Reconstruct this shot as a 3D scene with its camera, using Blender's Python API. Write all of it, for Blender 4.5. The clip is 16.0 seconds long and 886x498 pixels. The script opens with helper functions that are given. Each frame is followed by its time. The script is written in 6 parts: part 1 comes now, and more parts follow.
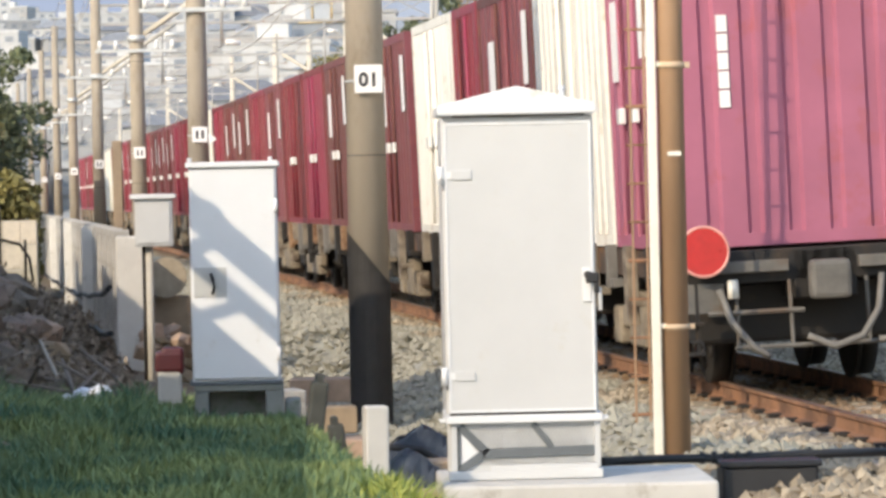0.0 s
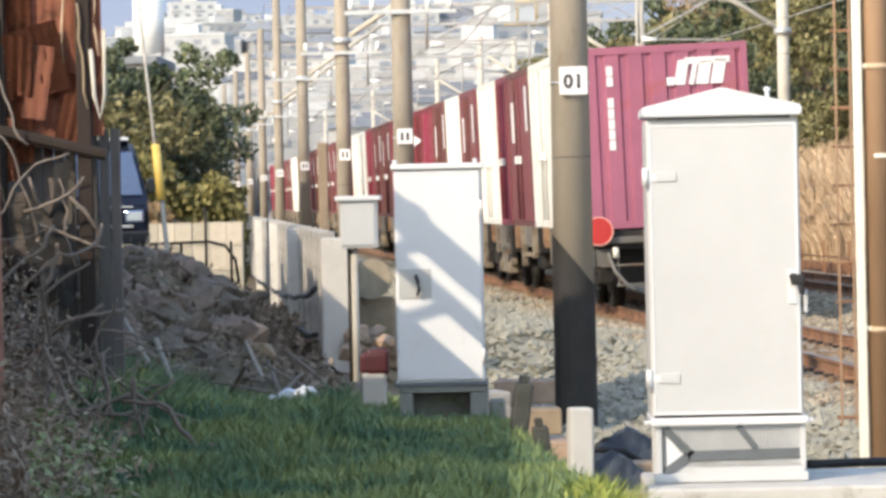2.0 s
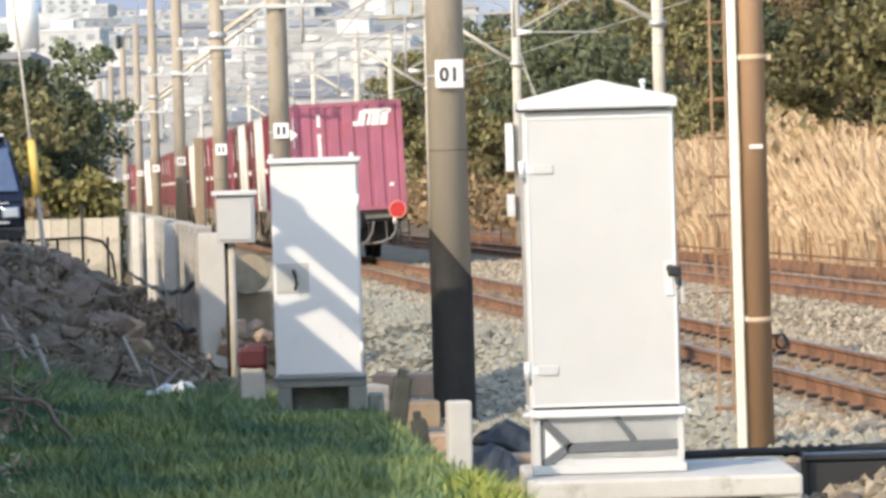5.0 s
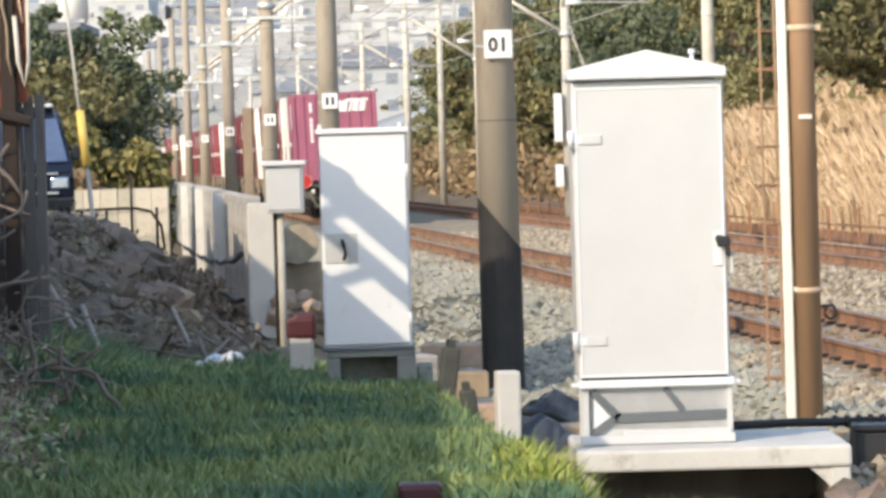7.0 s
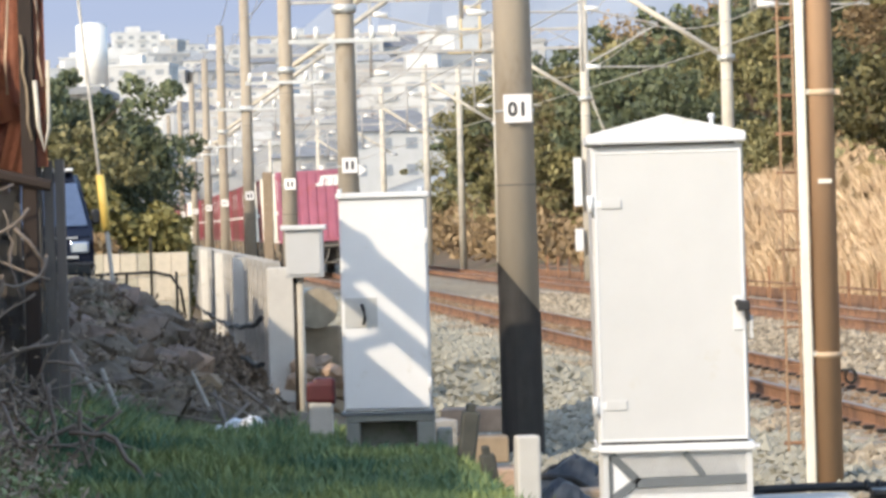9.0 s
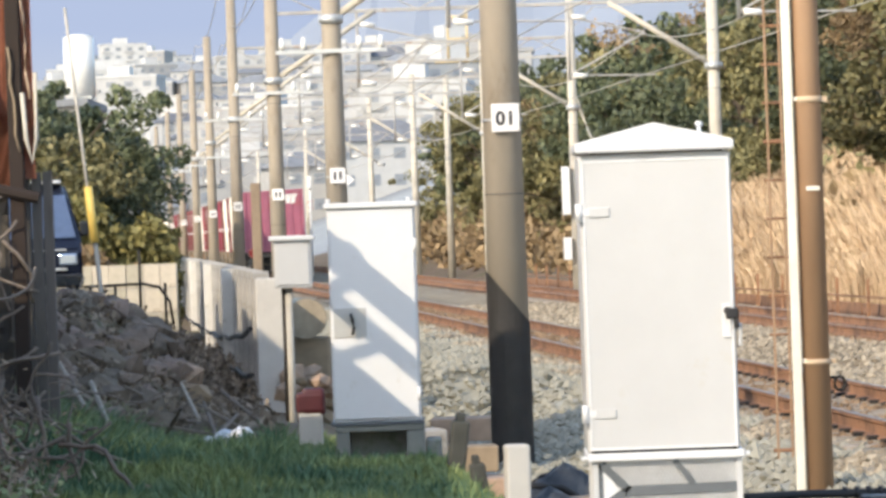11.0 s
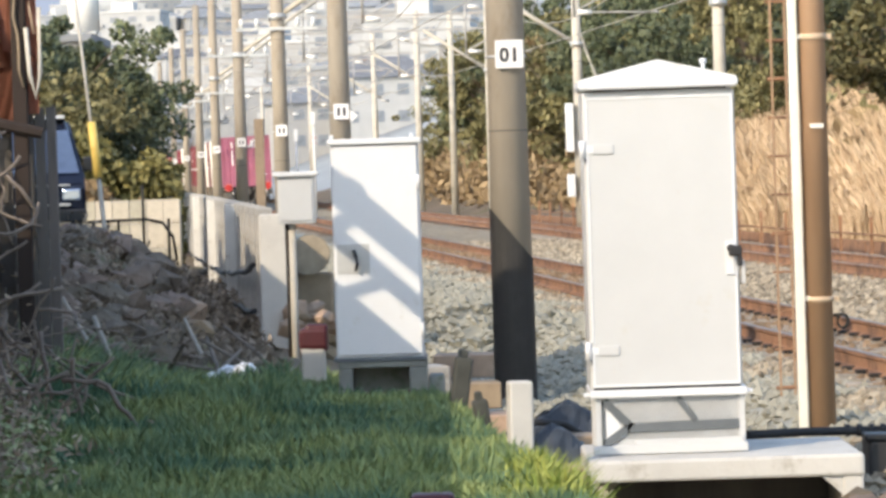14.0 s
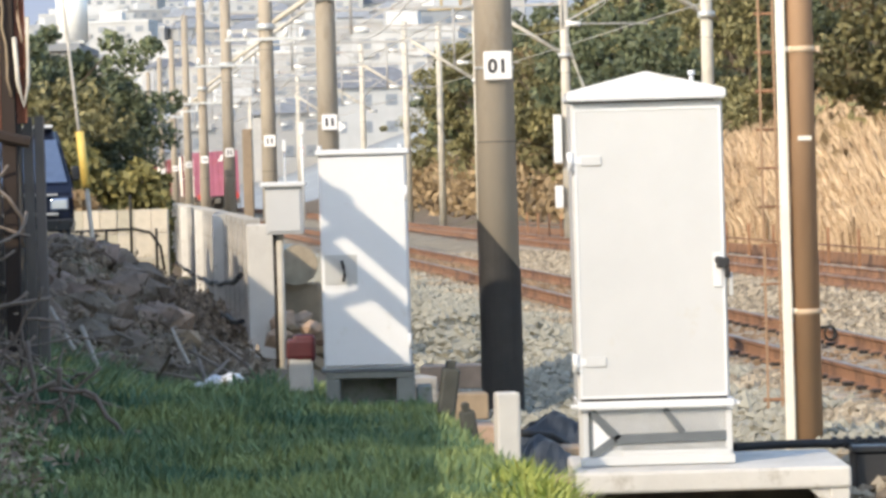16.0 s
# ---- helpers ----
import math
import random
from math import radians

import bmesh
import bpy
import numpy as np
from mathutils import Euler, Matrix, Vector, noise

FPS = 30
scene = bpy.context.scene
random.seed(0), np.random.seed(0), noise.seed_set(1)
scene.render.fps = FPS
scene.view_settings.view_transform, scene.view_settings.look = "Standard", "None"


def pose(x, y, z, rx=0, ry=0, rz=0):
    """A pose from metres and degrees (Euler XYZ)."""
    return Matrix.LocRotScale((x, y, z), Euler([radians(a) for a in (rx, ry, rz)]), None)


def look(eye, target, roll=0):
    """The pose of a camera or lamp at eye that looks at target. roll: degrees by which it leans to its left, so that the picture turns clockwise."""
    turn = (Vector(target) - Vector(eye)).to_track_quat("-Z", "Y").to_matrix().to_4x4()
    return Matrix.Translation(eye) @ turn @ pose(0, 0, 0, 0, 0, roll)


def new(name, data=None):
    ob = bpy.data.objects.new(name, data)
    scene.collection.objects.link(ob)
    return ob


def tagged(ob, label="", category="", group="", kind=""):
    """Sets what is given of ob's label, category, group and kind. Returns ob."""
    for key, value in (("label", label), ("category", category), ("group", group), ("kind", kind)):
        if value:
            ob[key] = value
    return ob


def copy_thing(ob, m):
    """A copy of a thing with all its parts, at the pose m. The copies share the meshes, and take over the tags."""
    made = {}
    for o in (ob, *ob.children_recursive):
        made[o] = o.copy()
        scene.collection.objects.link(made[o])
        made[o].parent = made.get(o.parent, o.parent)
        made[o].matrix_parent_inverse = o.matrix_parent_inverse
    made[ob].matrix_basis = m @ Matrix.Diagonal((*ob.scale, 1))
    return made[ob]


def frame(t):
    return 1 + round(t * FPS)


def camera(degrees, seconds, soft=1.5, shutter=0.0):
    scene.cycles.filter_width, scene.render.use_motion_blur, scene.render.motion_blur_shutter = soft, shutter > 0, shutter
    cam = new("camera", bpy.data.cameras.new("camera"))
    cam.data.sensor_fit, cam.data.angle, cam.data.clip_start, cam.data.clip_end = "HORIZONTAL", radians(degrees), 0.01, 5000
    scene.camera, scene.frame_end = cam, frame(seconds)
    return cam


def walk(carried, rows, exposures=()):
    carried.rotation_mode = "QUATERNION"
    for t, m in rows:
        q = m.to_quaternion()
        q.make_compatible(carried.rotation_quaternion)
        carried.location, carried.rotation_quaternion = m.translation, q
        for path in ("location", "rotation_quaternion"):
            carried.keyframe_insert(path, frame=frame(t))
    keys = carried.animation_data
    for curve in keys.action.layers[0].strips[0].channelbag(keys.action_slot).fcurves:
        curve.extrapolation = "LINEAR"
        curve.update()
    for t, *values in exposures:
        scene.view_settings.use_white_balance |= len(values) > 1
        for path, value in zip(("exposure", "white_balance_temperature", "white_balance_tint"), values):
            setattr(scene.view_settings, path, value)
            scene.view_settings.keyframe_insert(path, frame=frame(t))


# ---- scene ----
cam = camera(12.78, 16.0, soft=3.2)
EYE = 1.57
# seconds, yaw, pitch, roll: a camera held in one place and turned
ROWS = [
    (0.0, -1.89, -0.83, 1.25),
    (0.2, -2.07, -0.79, 1.27),
    (0.5, -2.212, -0.725, 1.29),
    (1.0, -1.011, -0.678, 1.17),
    (1.5, 0.609, -0.625, 1.23),
    (2.0, 1.075, -0.74, 1.23),
    (2.5, 1.056, -1.117, 1.29),
    (3.0, 0.764, -1.08, 1.38),
    (3.5, 0.34, -0.961, 1.21),
    (3.7, 0.118, -0.91, 1.38),
    (5.8, -0.856, -0.834, 1.56),
    (6.0, -0.101, -0.789, 1.56),
    (6.5, 0.53, -0.832, 1.59),
    (7.0, -0.003, -1.287, 1.65),
    (7.5, -0.255, -1.284, 1.67),
    (8.0, 0.417, -0.785, 1.62),
    (8.5, 0.737, -0.434, 1.56),
    (9.0, 0.283, -0.347, 1.65),
    (9.2, 0.099, -0.339, 1.77),
    (11.5, 0.132, -0.201, 2.04),
    (12.0, 0.152, -0.37, 1.98),
    (12.5, -0.015, -0.561, 1.97),
    (13.0, 0.057, -0.518, 1.86),
    (13.5, 0.247, -0.704, 1.82),
    (14.0, 0.165, -1.133, 1.84),
    (14.5, 0.011, -1.274, 1.79),
    (15.0, -0.0, -1.252, 1.76),
    (15.5, -0.054, -1.221, 1.73),
    (16.0, -0.009, -0.98, 1.63),
]
walk(cam, [(t, pose(0, 0, EYE, 90 + pitch, roll, yaw)) for t, yaw, pitch, roll in ROWS], exposures=((0, 1.29, 7500, 10), (0.7, 1.3, 7500, 10), (1.7, 1.4, 7500, 10), (16, 1.4, 7500, 10)))

# ---- world and sun ----
SUN_EL, SUN_AZ = 30.0, 40.0     # the sun stands behind the camera and to its left
world = bpy.data.worlds.new("world")
scene.world = world
world.use_nodes = True
wn = world.node_tree.nodes
sky = wn.new("ShaderNodeTexSky")
sky.sky_type, sky.sun_disc = "NISHITA", False
sky.sun_elevation, sky.sun_rotation = radians(SUN_EL), radians(180 + SUN_AZ)
sky.air_density, sky.dust_density, sky.ozone_density = 1.0, 0.7, 1.5
wn["Background"].inputs["Strength"].default_value = 0.15
world.node_tree.links.new(sky.outputs[0], wn["Background"].inputs["Color"])
sun = new("sun", bpy.data.lights.new("sun", "SUN"))
sun.data.energy, sun.data.angle, sun.data.color = 1.4, radians(0.4), (1.0, 0.9, 0.76)
sun.matrix_world = look((-30, -40, 40), (-30 + math.sin(radians(SUN_AZ)) * math.cos(radians(SUN_EL)),
                                         -40 + math.cos(radians(SUN_AZ)) * math.cos(radians(SUN_EL)),
                                         40 - math.sin(radians(SUN_EL))))


# ---- materials ----
def mat(name, color, rough=0.7, metal=0.0, var=0.25, scale=6.0, fine=60.0, bump=0.15, dirt=None, dirt_amount=0.0,
        dirt_scale=2.0, per_object=0.0, stretch=(1, 1, 1), spec=0.5, bump_distance=0.01):
    """A surface with coarse and fine variation of its colour, a relief, and dirt or rust in patches of their own shape."""
    m = bpy.data.materials.new(name)
    m.use_nodes = True
    n, links = m.node_tree.nodes, m.node_tree.links
    bsdf = n["Principled BSDF"]
    co = n.new("ShaderNodeTexCoord")
    mp = n.new("ShaderNodeMapping")
    mp.inputs["Scale"].default_value = stretch
    links.new(co.outputs["Object"], mp.inputs["Vector"])

    def noise_at(s, detail, rough_=0.6):
        t = n.new("ShaderNodeTexNoise")
        t.inputs["Scale"].default_value, t.inputs["Detail"].default_value, t.inputs["Roughness"].default_value = s, detail, rough_
        links.new(mp.outputs[0], t.inputs["Vector"])
        return t.outputs["Fac"]

    def ramp(fac, lo, hi, a, b):
        r = n.new("ShaderNodeMapRange")
        r.inputs["From Min"].default_value, r.inputs["From Max"].default_value = lo, hi
        r.inputs["To Min"].default_value, r.inputs["To Max"].default_value = a, b
        links.new(fac, r.inputs["Value"])
        return r.outputs[0]

    def mix(fac, a, b, blend="MIX"):
        x = n.new("ShaderNodeMix")
        x.data_type, x.blend_type = "RGBA", blend
        for slot, v in ((0, fac), (6, a), (7, b)):
            if hasattr(v, "is_linked"):
                links.new(v, x.inputs[slot])
            else:
                x.inputs[slot].default_value = v if slot == 0 else (*v, 1)
        return x.outputs[2]

    coarse, grain = noise_at(scale, 4), noise_at(fine, 3)
    dark = tuple(c * (1 - var) for c in color)
    light = tuple(min(1, c * (1 + var * 0.8)) for c in color)
    col = mix(ramp(coarse, 0.3, 0.7, 0, 1), dark, light)
    col = mix(ramp(grain, 0.3, 0.7, 0, var * 0.8), col, dark)
    if dirt:
        col = mix(ramp(noise_at(dirt_scale, 6, 0.7), 0.62 - dirt_amount * 0.5, 0.72 - dirt_amount * 0.4, 0, 0.85), col, dirt)
    if per_object:
        info = n.new("ShaderNodeObjectInfo")
        hsv = n.new("ShaderNodeHueSaturation")
        links.new(ramp(info.outputs["Random"], 0, 1, 1 - per_object, 1 + per_object), hsv.inputs["Value"])
        links.new(ramp(info.outputs["Random"], 0, 1, 0.5 + per_object * 0.06, 0.5 - per_object * 0.06), hsv.inputs["Hue"])
        links.new(col, hsv.inputs["Color"])
        col = hsv.outputs[0]
    links.new(col, bsdf.inputs["Base Color"])
    links.new(ramp(coarse, 0.2, 0.8, max(0.02, rough - 0.1), min(1, rough + 0.1)), bsdf.inputs["Roughness"])
    bsdf.inputs["Metallic"].default_value = metal
    bsdf.inputs["Specular IOR Level"].default_value = spec
    if bump:
        b = n.new("ShaderNodeBump")
        b.inputs["Strength"].default_value, b.inputs["Distance"].default_value = bump, bump_distance
        links.new(grain, b.inputs["Height"])
        links.new(b.outputs[0], bsdf.inputs["Normal"])
    return m


def leaf_mat(name, a, b, rough=0.6, patch=None):
    """Foliage whose pieces differ one by one."""
    m = bpy.data.materials.new(name)
    m.use_nodes = True
    n, links = m.node_tree.nodes, m.node_tree.links
    bsdf = n["Principled BSDF"]
    geo, r, obj, hsv = n.new("ShaderNodeNewGeometry"), n.new("ShaderNodeValToRGB"), n.new("ShaderNodeObjectInfo"), n.new("ShaderNodeHueSaturation")
    r.color_ramp.elements[0].color, r.color_ramp.elements[1].color = (*a, 1), (*b, 1)
    links.new(geo.outputs["Random Per Island"], r.inputs[0])
    col = r.outputs[0]
    if patch:
        tc_, nz, mx, rg = n.new("ShaderNodeTexCoord"), n.new("ShaderNodeTexNoise"), n.new("ShaderNodeMix"), n.new("ShaderNodeMapRange")
        mx.data_type, nz.inputs["Scale"].default_value, nz.inputs["Detail"].default_value = "RGBA", 0.9, 4
        rg.inputs["From Min"].default_value, rg.inputs["From Max"].default_value = 0.42, 0.62
        links.new(tc_.outputs["Object"], nz.inputs["Vector"])
        links.new(nz.outputs["Fac"], rg.inputs[0])
        links.new(rg.outputs[0], mx.inputs[0])
        links.new(col, mx.inputs[6])
        mx.inputs[7].default_value = (*patch, 1)
        col = mx.outputs[2]
    mr = n.new("ShaderNodeMapRange")
    mr.inputs["To Min"].default_value, mr.inputs["To Max"].default_value = 0.7, 1.25
    links.new(obj.outputs["Random"], mr.inputs[0])
    links.new(mr.outputs[0], hsv.inputs["Value"])
    links.new(col, hsv.inputs["Color"])
    links.new(hsv.outputs[0], bsdf.inputs["Base Color"])
    bsdf.inputs["Roughness"].default_value = rough
    bsdf.inputs["Specular IOR Level"].default_value = 0.25
    return m


M = {
    "soil": mat("soil", (0.18, 0.13, 0.088), 0.95, var=0.45, scale=0.8, fine=14, bump=0.6, bump_distance=0.05, dirt=(0.09, 0.1, 0.04), dirt_amount=0.2, dirt_scale=0.5),
    "ballast": mat("ballast", (0.34, 0.28, 0.2), 0.9, var=0.45, scale=3, fine=22, bump=0.9, bump_distance=0.04),
    "ballast_rust": mat("rust_stained_ballast", (0.25, 0.165, 0.1), 0.9, var=0.4, scale=3, fine=22, bump=0.9, bump_distance=0.04),
    "stone_rust": leaf_mat("rust_stained_stone", (0.17, 0.11, 0.065), (0.38, 0.26, 0.165), 0.9),
    "stone": leaf_mat("ballast_stone", (0.17, 0.138, 0.1), (0.46, 0.39, 0.295), 0.9),
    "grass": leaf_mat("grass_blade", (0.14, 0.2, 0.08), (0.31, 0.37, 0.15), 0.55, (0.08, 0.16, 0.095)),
    # lighter grass colour with the sunlight already in it
    "grass_sun": leaf_mat("sun_tinted_grass_blade", (0.22, 0.31, 0.06), (0.55, 0.6, 0.17), 0.55),
    "reed": leaf_mat("dry_reed", (0.47, 0.325, 0.205), (0.79, 0.61, 0.42), 0.8),
    "leaf": leaf_mat("dark_leaf", (0.05, 0.068, 0.043), (0.165, 0.185, 0.1), 0.5),
    "leaf_olive": leaf_mat("olive_leaf", (0.105, 0.105, 0.048), (0.32, 0.285, 0.14), 0.6),
    "leaf_brown": leaf_mat("winter_twig", (0.14, 0.095, 0.055), (0.36, 0.26, 0.15), 0.8),
    "stone_grey": leaf_mat("grey_grit_stone", (0.34, 0.325, 0.265), (0.49, 0.47, 0.39), 0.9),
    "grit": mat("grey_grit", (0.4, 0.385, 0.32), 0.9, var=0.3, scale=3, fine=30, bump=0.6, bump_distance=0.03),
    "weed": leaf_mat("pale_weed_leaf", (0.15, 0.21, 0.09), (0.42, 0.47, 0.25), 0.6),
    "dead_leaf": leaf_mat("dead_foliage", (0.15, 0.117, 0.09), (0.39, 0.32, 0.25), 0.9),
    "hedge": leaf_mat("hedge_leaf", (0.12, 0.115, 0.04), (0.4, 0.35, 0.14), 0.6),
    "bark": mat("bark", (0.13, 0.1, 0.075), 0.9, var=0.4, scale=4, fine=30, bump=0.6, stretch=(1, 1, 0.2)),
    "rail_rust": mat("rail_rust", (0.33, 0.17, 0.095), 0.85, var=0.3, scale=3, fine=40, bump=0.3, dirt=(0.13, 0.07, 0.045), dirt_amount=0.3),
    "rail_head": mat("rail_head", (0.32, 0.22, 0.16), 0.4, 0.8, var=0.15, scale=2),
    "sleeper": mat("sleeper", (0.3, 0.26, 0.21), 0.9, var=0.3, scale=4, fine=40, per_object=0.15),
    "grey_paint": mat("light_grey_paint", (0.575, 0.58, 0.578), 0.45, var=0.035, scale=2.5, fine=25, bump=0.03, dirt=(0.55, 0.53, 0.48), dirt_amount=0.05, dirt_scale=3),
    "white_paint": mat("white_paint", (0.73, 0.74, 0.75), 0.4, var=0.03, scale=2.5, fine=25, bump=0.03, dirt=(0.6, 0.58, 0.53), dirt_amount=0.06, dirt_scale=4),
    "panel_grey": mat("recess_grey", (0.5, 0.5, 0.48), 0.5, var=0.08),
    # shadow tone for the bars under the relay cabinet; also the base rim
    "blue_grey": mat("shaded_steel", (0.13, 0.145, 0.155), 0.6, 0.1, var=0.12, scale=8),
    "drum": mat("weathered_drum", (0.36, 0.3, 0.22), 0.85, var=0.3, scale=5, fine=30, bump=0.2),
    "black_wood": mat("blackened_wood", (0.032, 0.022, 0.018), 0.9, var=0.4, scale=5, fine=40, bump=0.4, stretch=(1, 1, 0.2)),
    "galv": mat("galvanised_steel", (0.55, 0.56, 0.56), 0.5, 0.5, var=0.15, scale=8),
    "black": mat("black_rubber", (0.022, 0.022, 0.024), 0.6, var=0.3),
    "dark_steel": mat("dark_steel", (0.026, 0.023, 0.021), 0.7, 0.2, var=0.4, scale=5, dirt=(0.06, 0.04, 0.026), dirt_amount=0.15),
    "grey_steel": mat("dusty_grey_steel", (0.15, 0.14, 0.125), 0.7, 0.1, var=0.3, scale=6, dirt=(0.14, 0.09, 0.06), dirt_amount=0.2),
    "wagon": mat("rusty_wagon_steel", (0.075, 0.05, 0.038), 0.8, 0.0, var=0.35, scale=5, dirt=(0.26, 0.13, 0.06), dirt_amount=0.2),
    "rust_fitting": mat("orange_rust_steel", (0.3, 0.18, 0.1), 0.85, 0.0, var=0.35, scale=5, dirt=(0.12, 0.06, 0.035), dirt_amount=0.25),
    "dusty_frame": mat("dusty_tan_steel", (0.27, 0.225, 0.17), 0.85, 0.0, var=0.35, scale=5, dirt=(0.08, 0.055, 0.04), dirt_amount=0.28),
    "hose": mat("grey_hose", (0.17, 0.16, 0.145), 0.6, var=0.2),
    "concrete": mat("concrete", (0.42, 0.4, 0.37), 0.85, var=0.22, scale=2.5, fine=45, bump=0.25, dirt=(0.27, 0.25, 0.21), dirt_amount=0.14, dirt_scale=3),
    "footing": mat("grey_green_concrete", (0.25, 0.26, 0.235), 0.9, var=0.25, scale=4, fine=45, bump=0.3, dirt=(0.15, 0.17, 0.12), dirt_amount=0.15, dirt_scale=4),
    "concrete_white": mat("pale_concrete", (0.6, 0.58, 0.54), 0.8, var=0.1, scale=3, fine=45, bump=0.2, dirt=(0.4, 0.37, 0.32), dirt_amount=0.1, dirt_scale=4),
    "pole": mat("pole_concrete", (0.35, 0.3, 0.24), 0.85, var=0.12, scale=2.5, fine=50, bump=0.2, dirt=(0.25, 0.2, 0.15), dirt_amount=0.15, dirt_scale=2, stretch=(1, 1, 0.35)),
    "tan_pole": mat("tan_steel_pole", (0.38, 0.235, 0.14), 0.6, 0.1, var=0.16, scale=3, fine=40, bump=0.08, dirt=(0.2, 0.11, 0.05), dirt_amount=0.15, stretch=(1, 1, 0.25)),
    "band": mat("pale_tan_band", (0.62, 0.46, 0.31), 0.5, var=0.12, scale=6),
    "block_cream": mat("cream_concrete_block", (0.5, 0.45, 0.36), 0.85, var=0.25, scale=3, fine=40, bump=0.3, dirt=(0.28, 0.24, 0.18), dirt_amount=0.2, dirt_scale=3, per_object=0.15),
    "cream": mat("cream_pipe", (0.82, 0.77, 0.66), 0.5, var=0.08, scale=4),
    "cream_pole": mat("cream_pole", (0.54, 0.5, 0.43), 0.7, var=0.15, scale=3),
    "line_steel": mat("weathered_galvanised_steel", (0.4, 0.395, 0.39), 0.6, 0.1, var=0.25, scale=2, dirt=(0.3, 0.2, 0.14), dirt_amount=0.12),
    "yellow_steel": mat("ochre_steel", (0.62, 0.5, 0.3), 0.6, var=0.15, scale=3, dirt=(0.35, 0.18, 0.08), dirt_amount=0.15),
    "magenta": mat("faded_magenta_paint", (0.37, 0.117, 0.18), 0.6, var=0.12, scale=1.6, fine=20, bump=0.05, dirt=(0.36, 0.1, 0.12), dirt_amount=0.12, dirt_scale=2.2),
    "maroon": mat("maroon_paint", (0.165, 0.043, 0.042), 0.6, var=0.2, scale=1.5, fine=20, bump=0.05, dirt=(0.22, 0.09, 0.06), dirt_amount=0.16, per_object=0.25),
    "crimson": mat("crimson_paint", (0.25, 0.03, 0.05), 0.55, var=0.2, scale=1.5, fine=20, bump=0.05, dirt=(0.24, 0.07, 0.06), dirt_amount=0.12, per_object=0.25),
    "container_white": mat("white_container_paint", (0.80, 0.77, 0.70), 0.5, var=0.06, scale=1.5, dirt=(0.5, 0.4, 0.3), dirt_amount=0.1, per_object=0.06),
    "red_disc": mat("red_reflector", (0.52, 0.03, 0.028), 0.35, var=0.12, scale=14),
    "pink_rim": mat("pale_red_rim", (0.75, 0.36, 0.3), 0.4, var=0.1),
    "red_cap": mat("dark_red_cap", (0.075, 0.01, 0.014), 0.5, var=0.2, scale=12),
    "rust_sheet": mat("rusted_sheet", (0.43, 0.165, 0.1), 0.85, 0.0, var=0.35, scale=2.5, fine=30, bump=0.3, dirt=(0.13, 0.055, 0.035), dirt_amount=0.22, dirt_scale=2.5),
    "weathered": mat("weathered_plank", (0.14, 0.125, 0.115), 0.9, var=0.35, scale=3, fine=40, bump=0.4, stretch=(1, 1, 0.15), per_object=0.25),
    "weathered_pale": mat("pale_dry_wood", (0.42, 0.37, 0.31), 0.9, var=0.25, scale=6, fine=40, bump=0.3),
    "stump": mat("grey_green_stump", (0.085, 0.088, 0.078), 0.95, var=0.35, scale=5, fine=40, bump=0.4),
    "dark_wood": mat("dark_timber", (0.06, 0.045, 0.04), 0.9, var=0.4, scale=3, fine=30, bump=0.4),
    "vine": mat("dry_vine", (0.23, 0.19, 0.16), 0.9, var=0.35, scale=5),
    "board": mat("brown_trough_lid", (0.36, 0.265, 0.185), 0.85, var=0.25, scale=4, fine=40, bump=0.3, per_object=0.2),
    "van_blue": mat("dark_blue_car_paint", (0.012, 0.017, 0.036), 0.25, 0.1, var=0.1, scale=2),
    "van_dark": mat("dark_car_trim", (0.015, 0.016, 0.02), 0.4, var=0.2),
    # the sky's reflection is put into the glass's light blue
    "glass": mat("sky_tinted_car_glass", (0.36, 0.47, 0.66), 0.08, 0.55, var=0.1, bump=0, spec=0.9),
    "yellow": mat("yellow_plastic", (0.85, 0.6, 0.16), 0.45, var=0.1, scale=4),
    "wire": mat("wire", (0.2, 0.18, 0.16), 0.6, 0.3, var=0.2),
    "wire_pale": mat("pale_wire", (0.5, 0.47, 0.42), 0.6, 0.2, var=0.2),
    "insulator": mat("white_porcelain", (0.82, 0.82, 0.8), 0.2, var=0.04),
    "bag": mat("white_plastic_bag", (0.72, 0.74, 0.78), 0.35, var=0.12, scale=8, bump=0.3),
    "rubble": mat("brown_rubble", (0.2, 0.155, 0.12), 0.95, var=0.45, scale=5, fine=30, bump=0.6, per_object=0.3),
    # distance haze is put into the cool tint of the town walls
    "house_white": mat("haze_tinted_white_render", (0.405, 0.412, 0.42), 0.8, var=0.1, scale=0.5, fine=5, bump=0, per_object=0.28),
    "house_cream": mat("haze_tinted_cream_render", (0.335, 0.33, 0.325), 0.8, var=0.1, scale=0.5, fine=5, bump=0, per_object=0.28),
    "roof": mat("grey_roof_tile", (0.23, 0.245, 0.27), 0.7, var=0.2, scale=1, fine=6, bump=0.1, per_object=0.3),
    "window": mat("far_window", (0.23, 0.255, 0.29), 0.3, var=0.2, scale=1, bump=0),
    # hills and far ground carry the haze in their pale bluish colour
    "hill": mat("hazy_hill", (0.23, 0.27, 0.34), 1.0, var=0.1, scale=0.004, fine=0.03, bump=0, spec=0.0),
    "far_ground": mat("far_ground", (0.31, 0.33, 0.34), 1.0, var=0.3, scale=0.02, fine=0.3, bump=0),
    # shade tone for the pole foot; also the shed's torn dark sheeting
    "shade_and_sheeting": mat("dark_shade_and_sheeting", (0.08, 0.075, 0.072), 0.6, var=0.2, scale=5, fine=60, bump=0.3),
    # the wall panels' bluish shade is put into this colour, under real stains
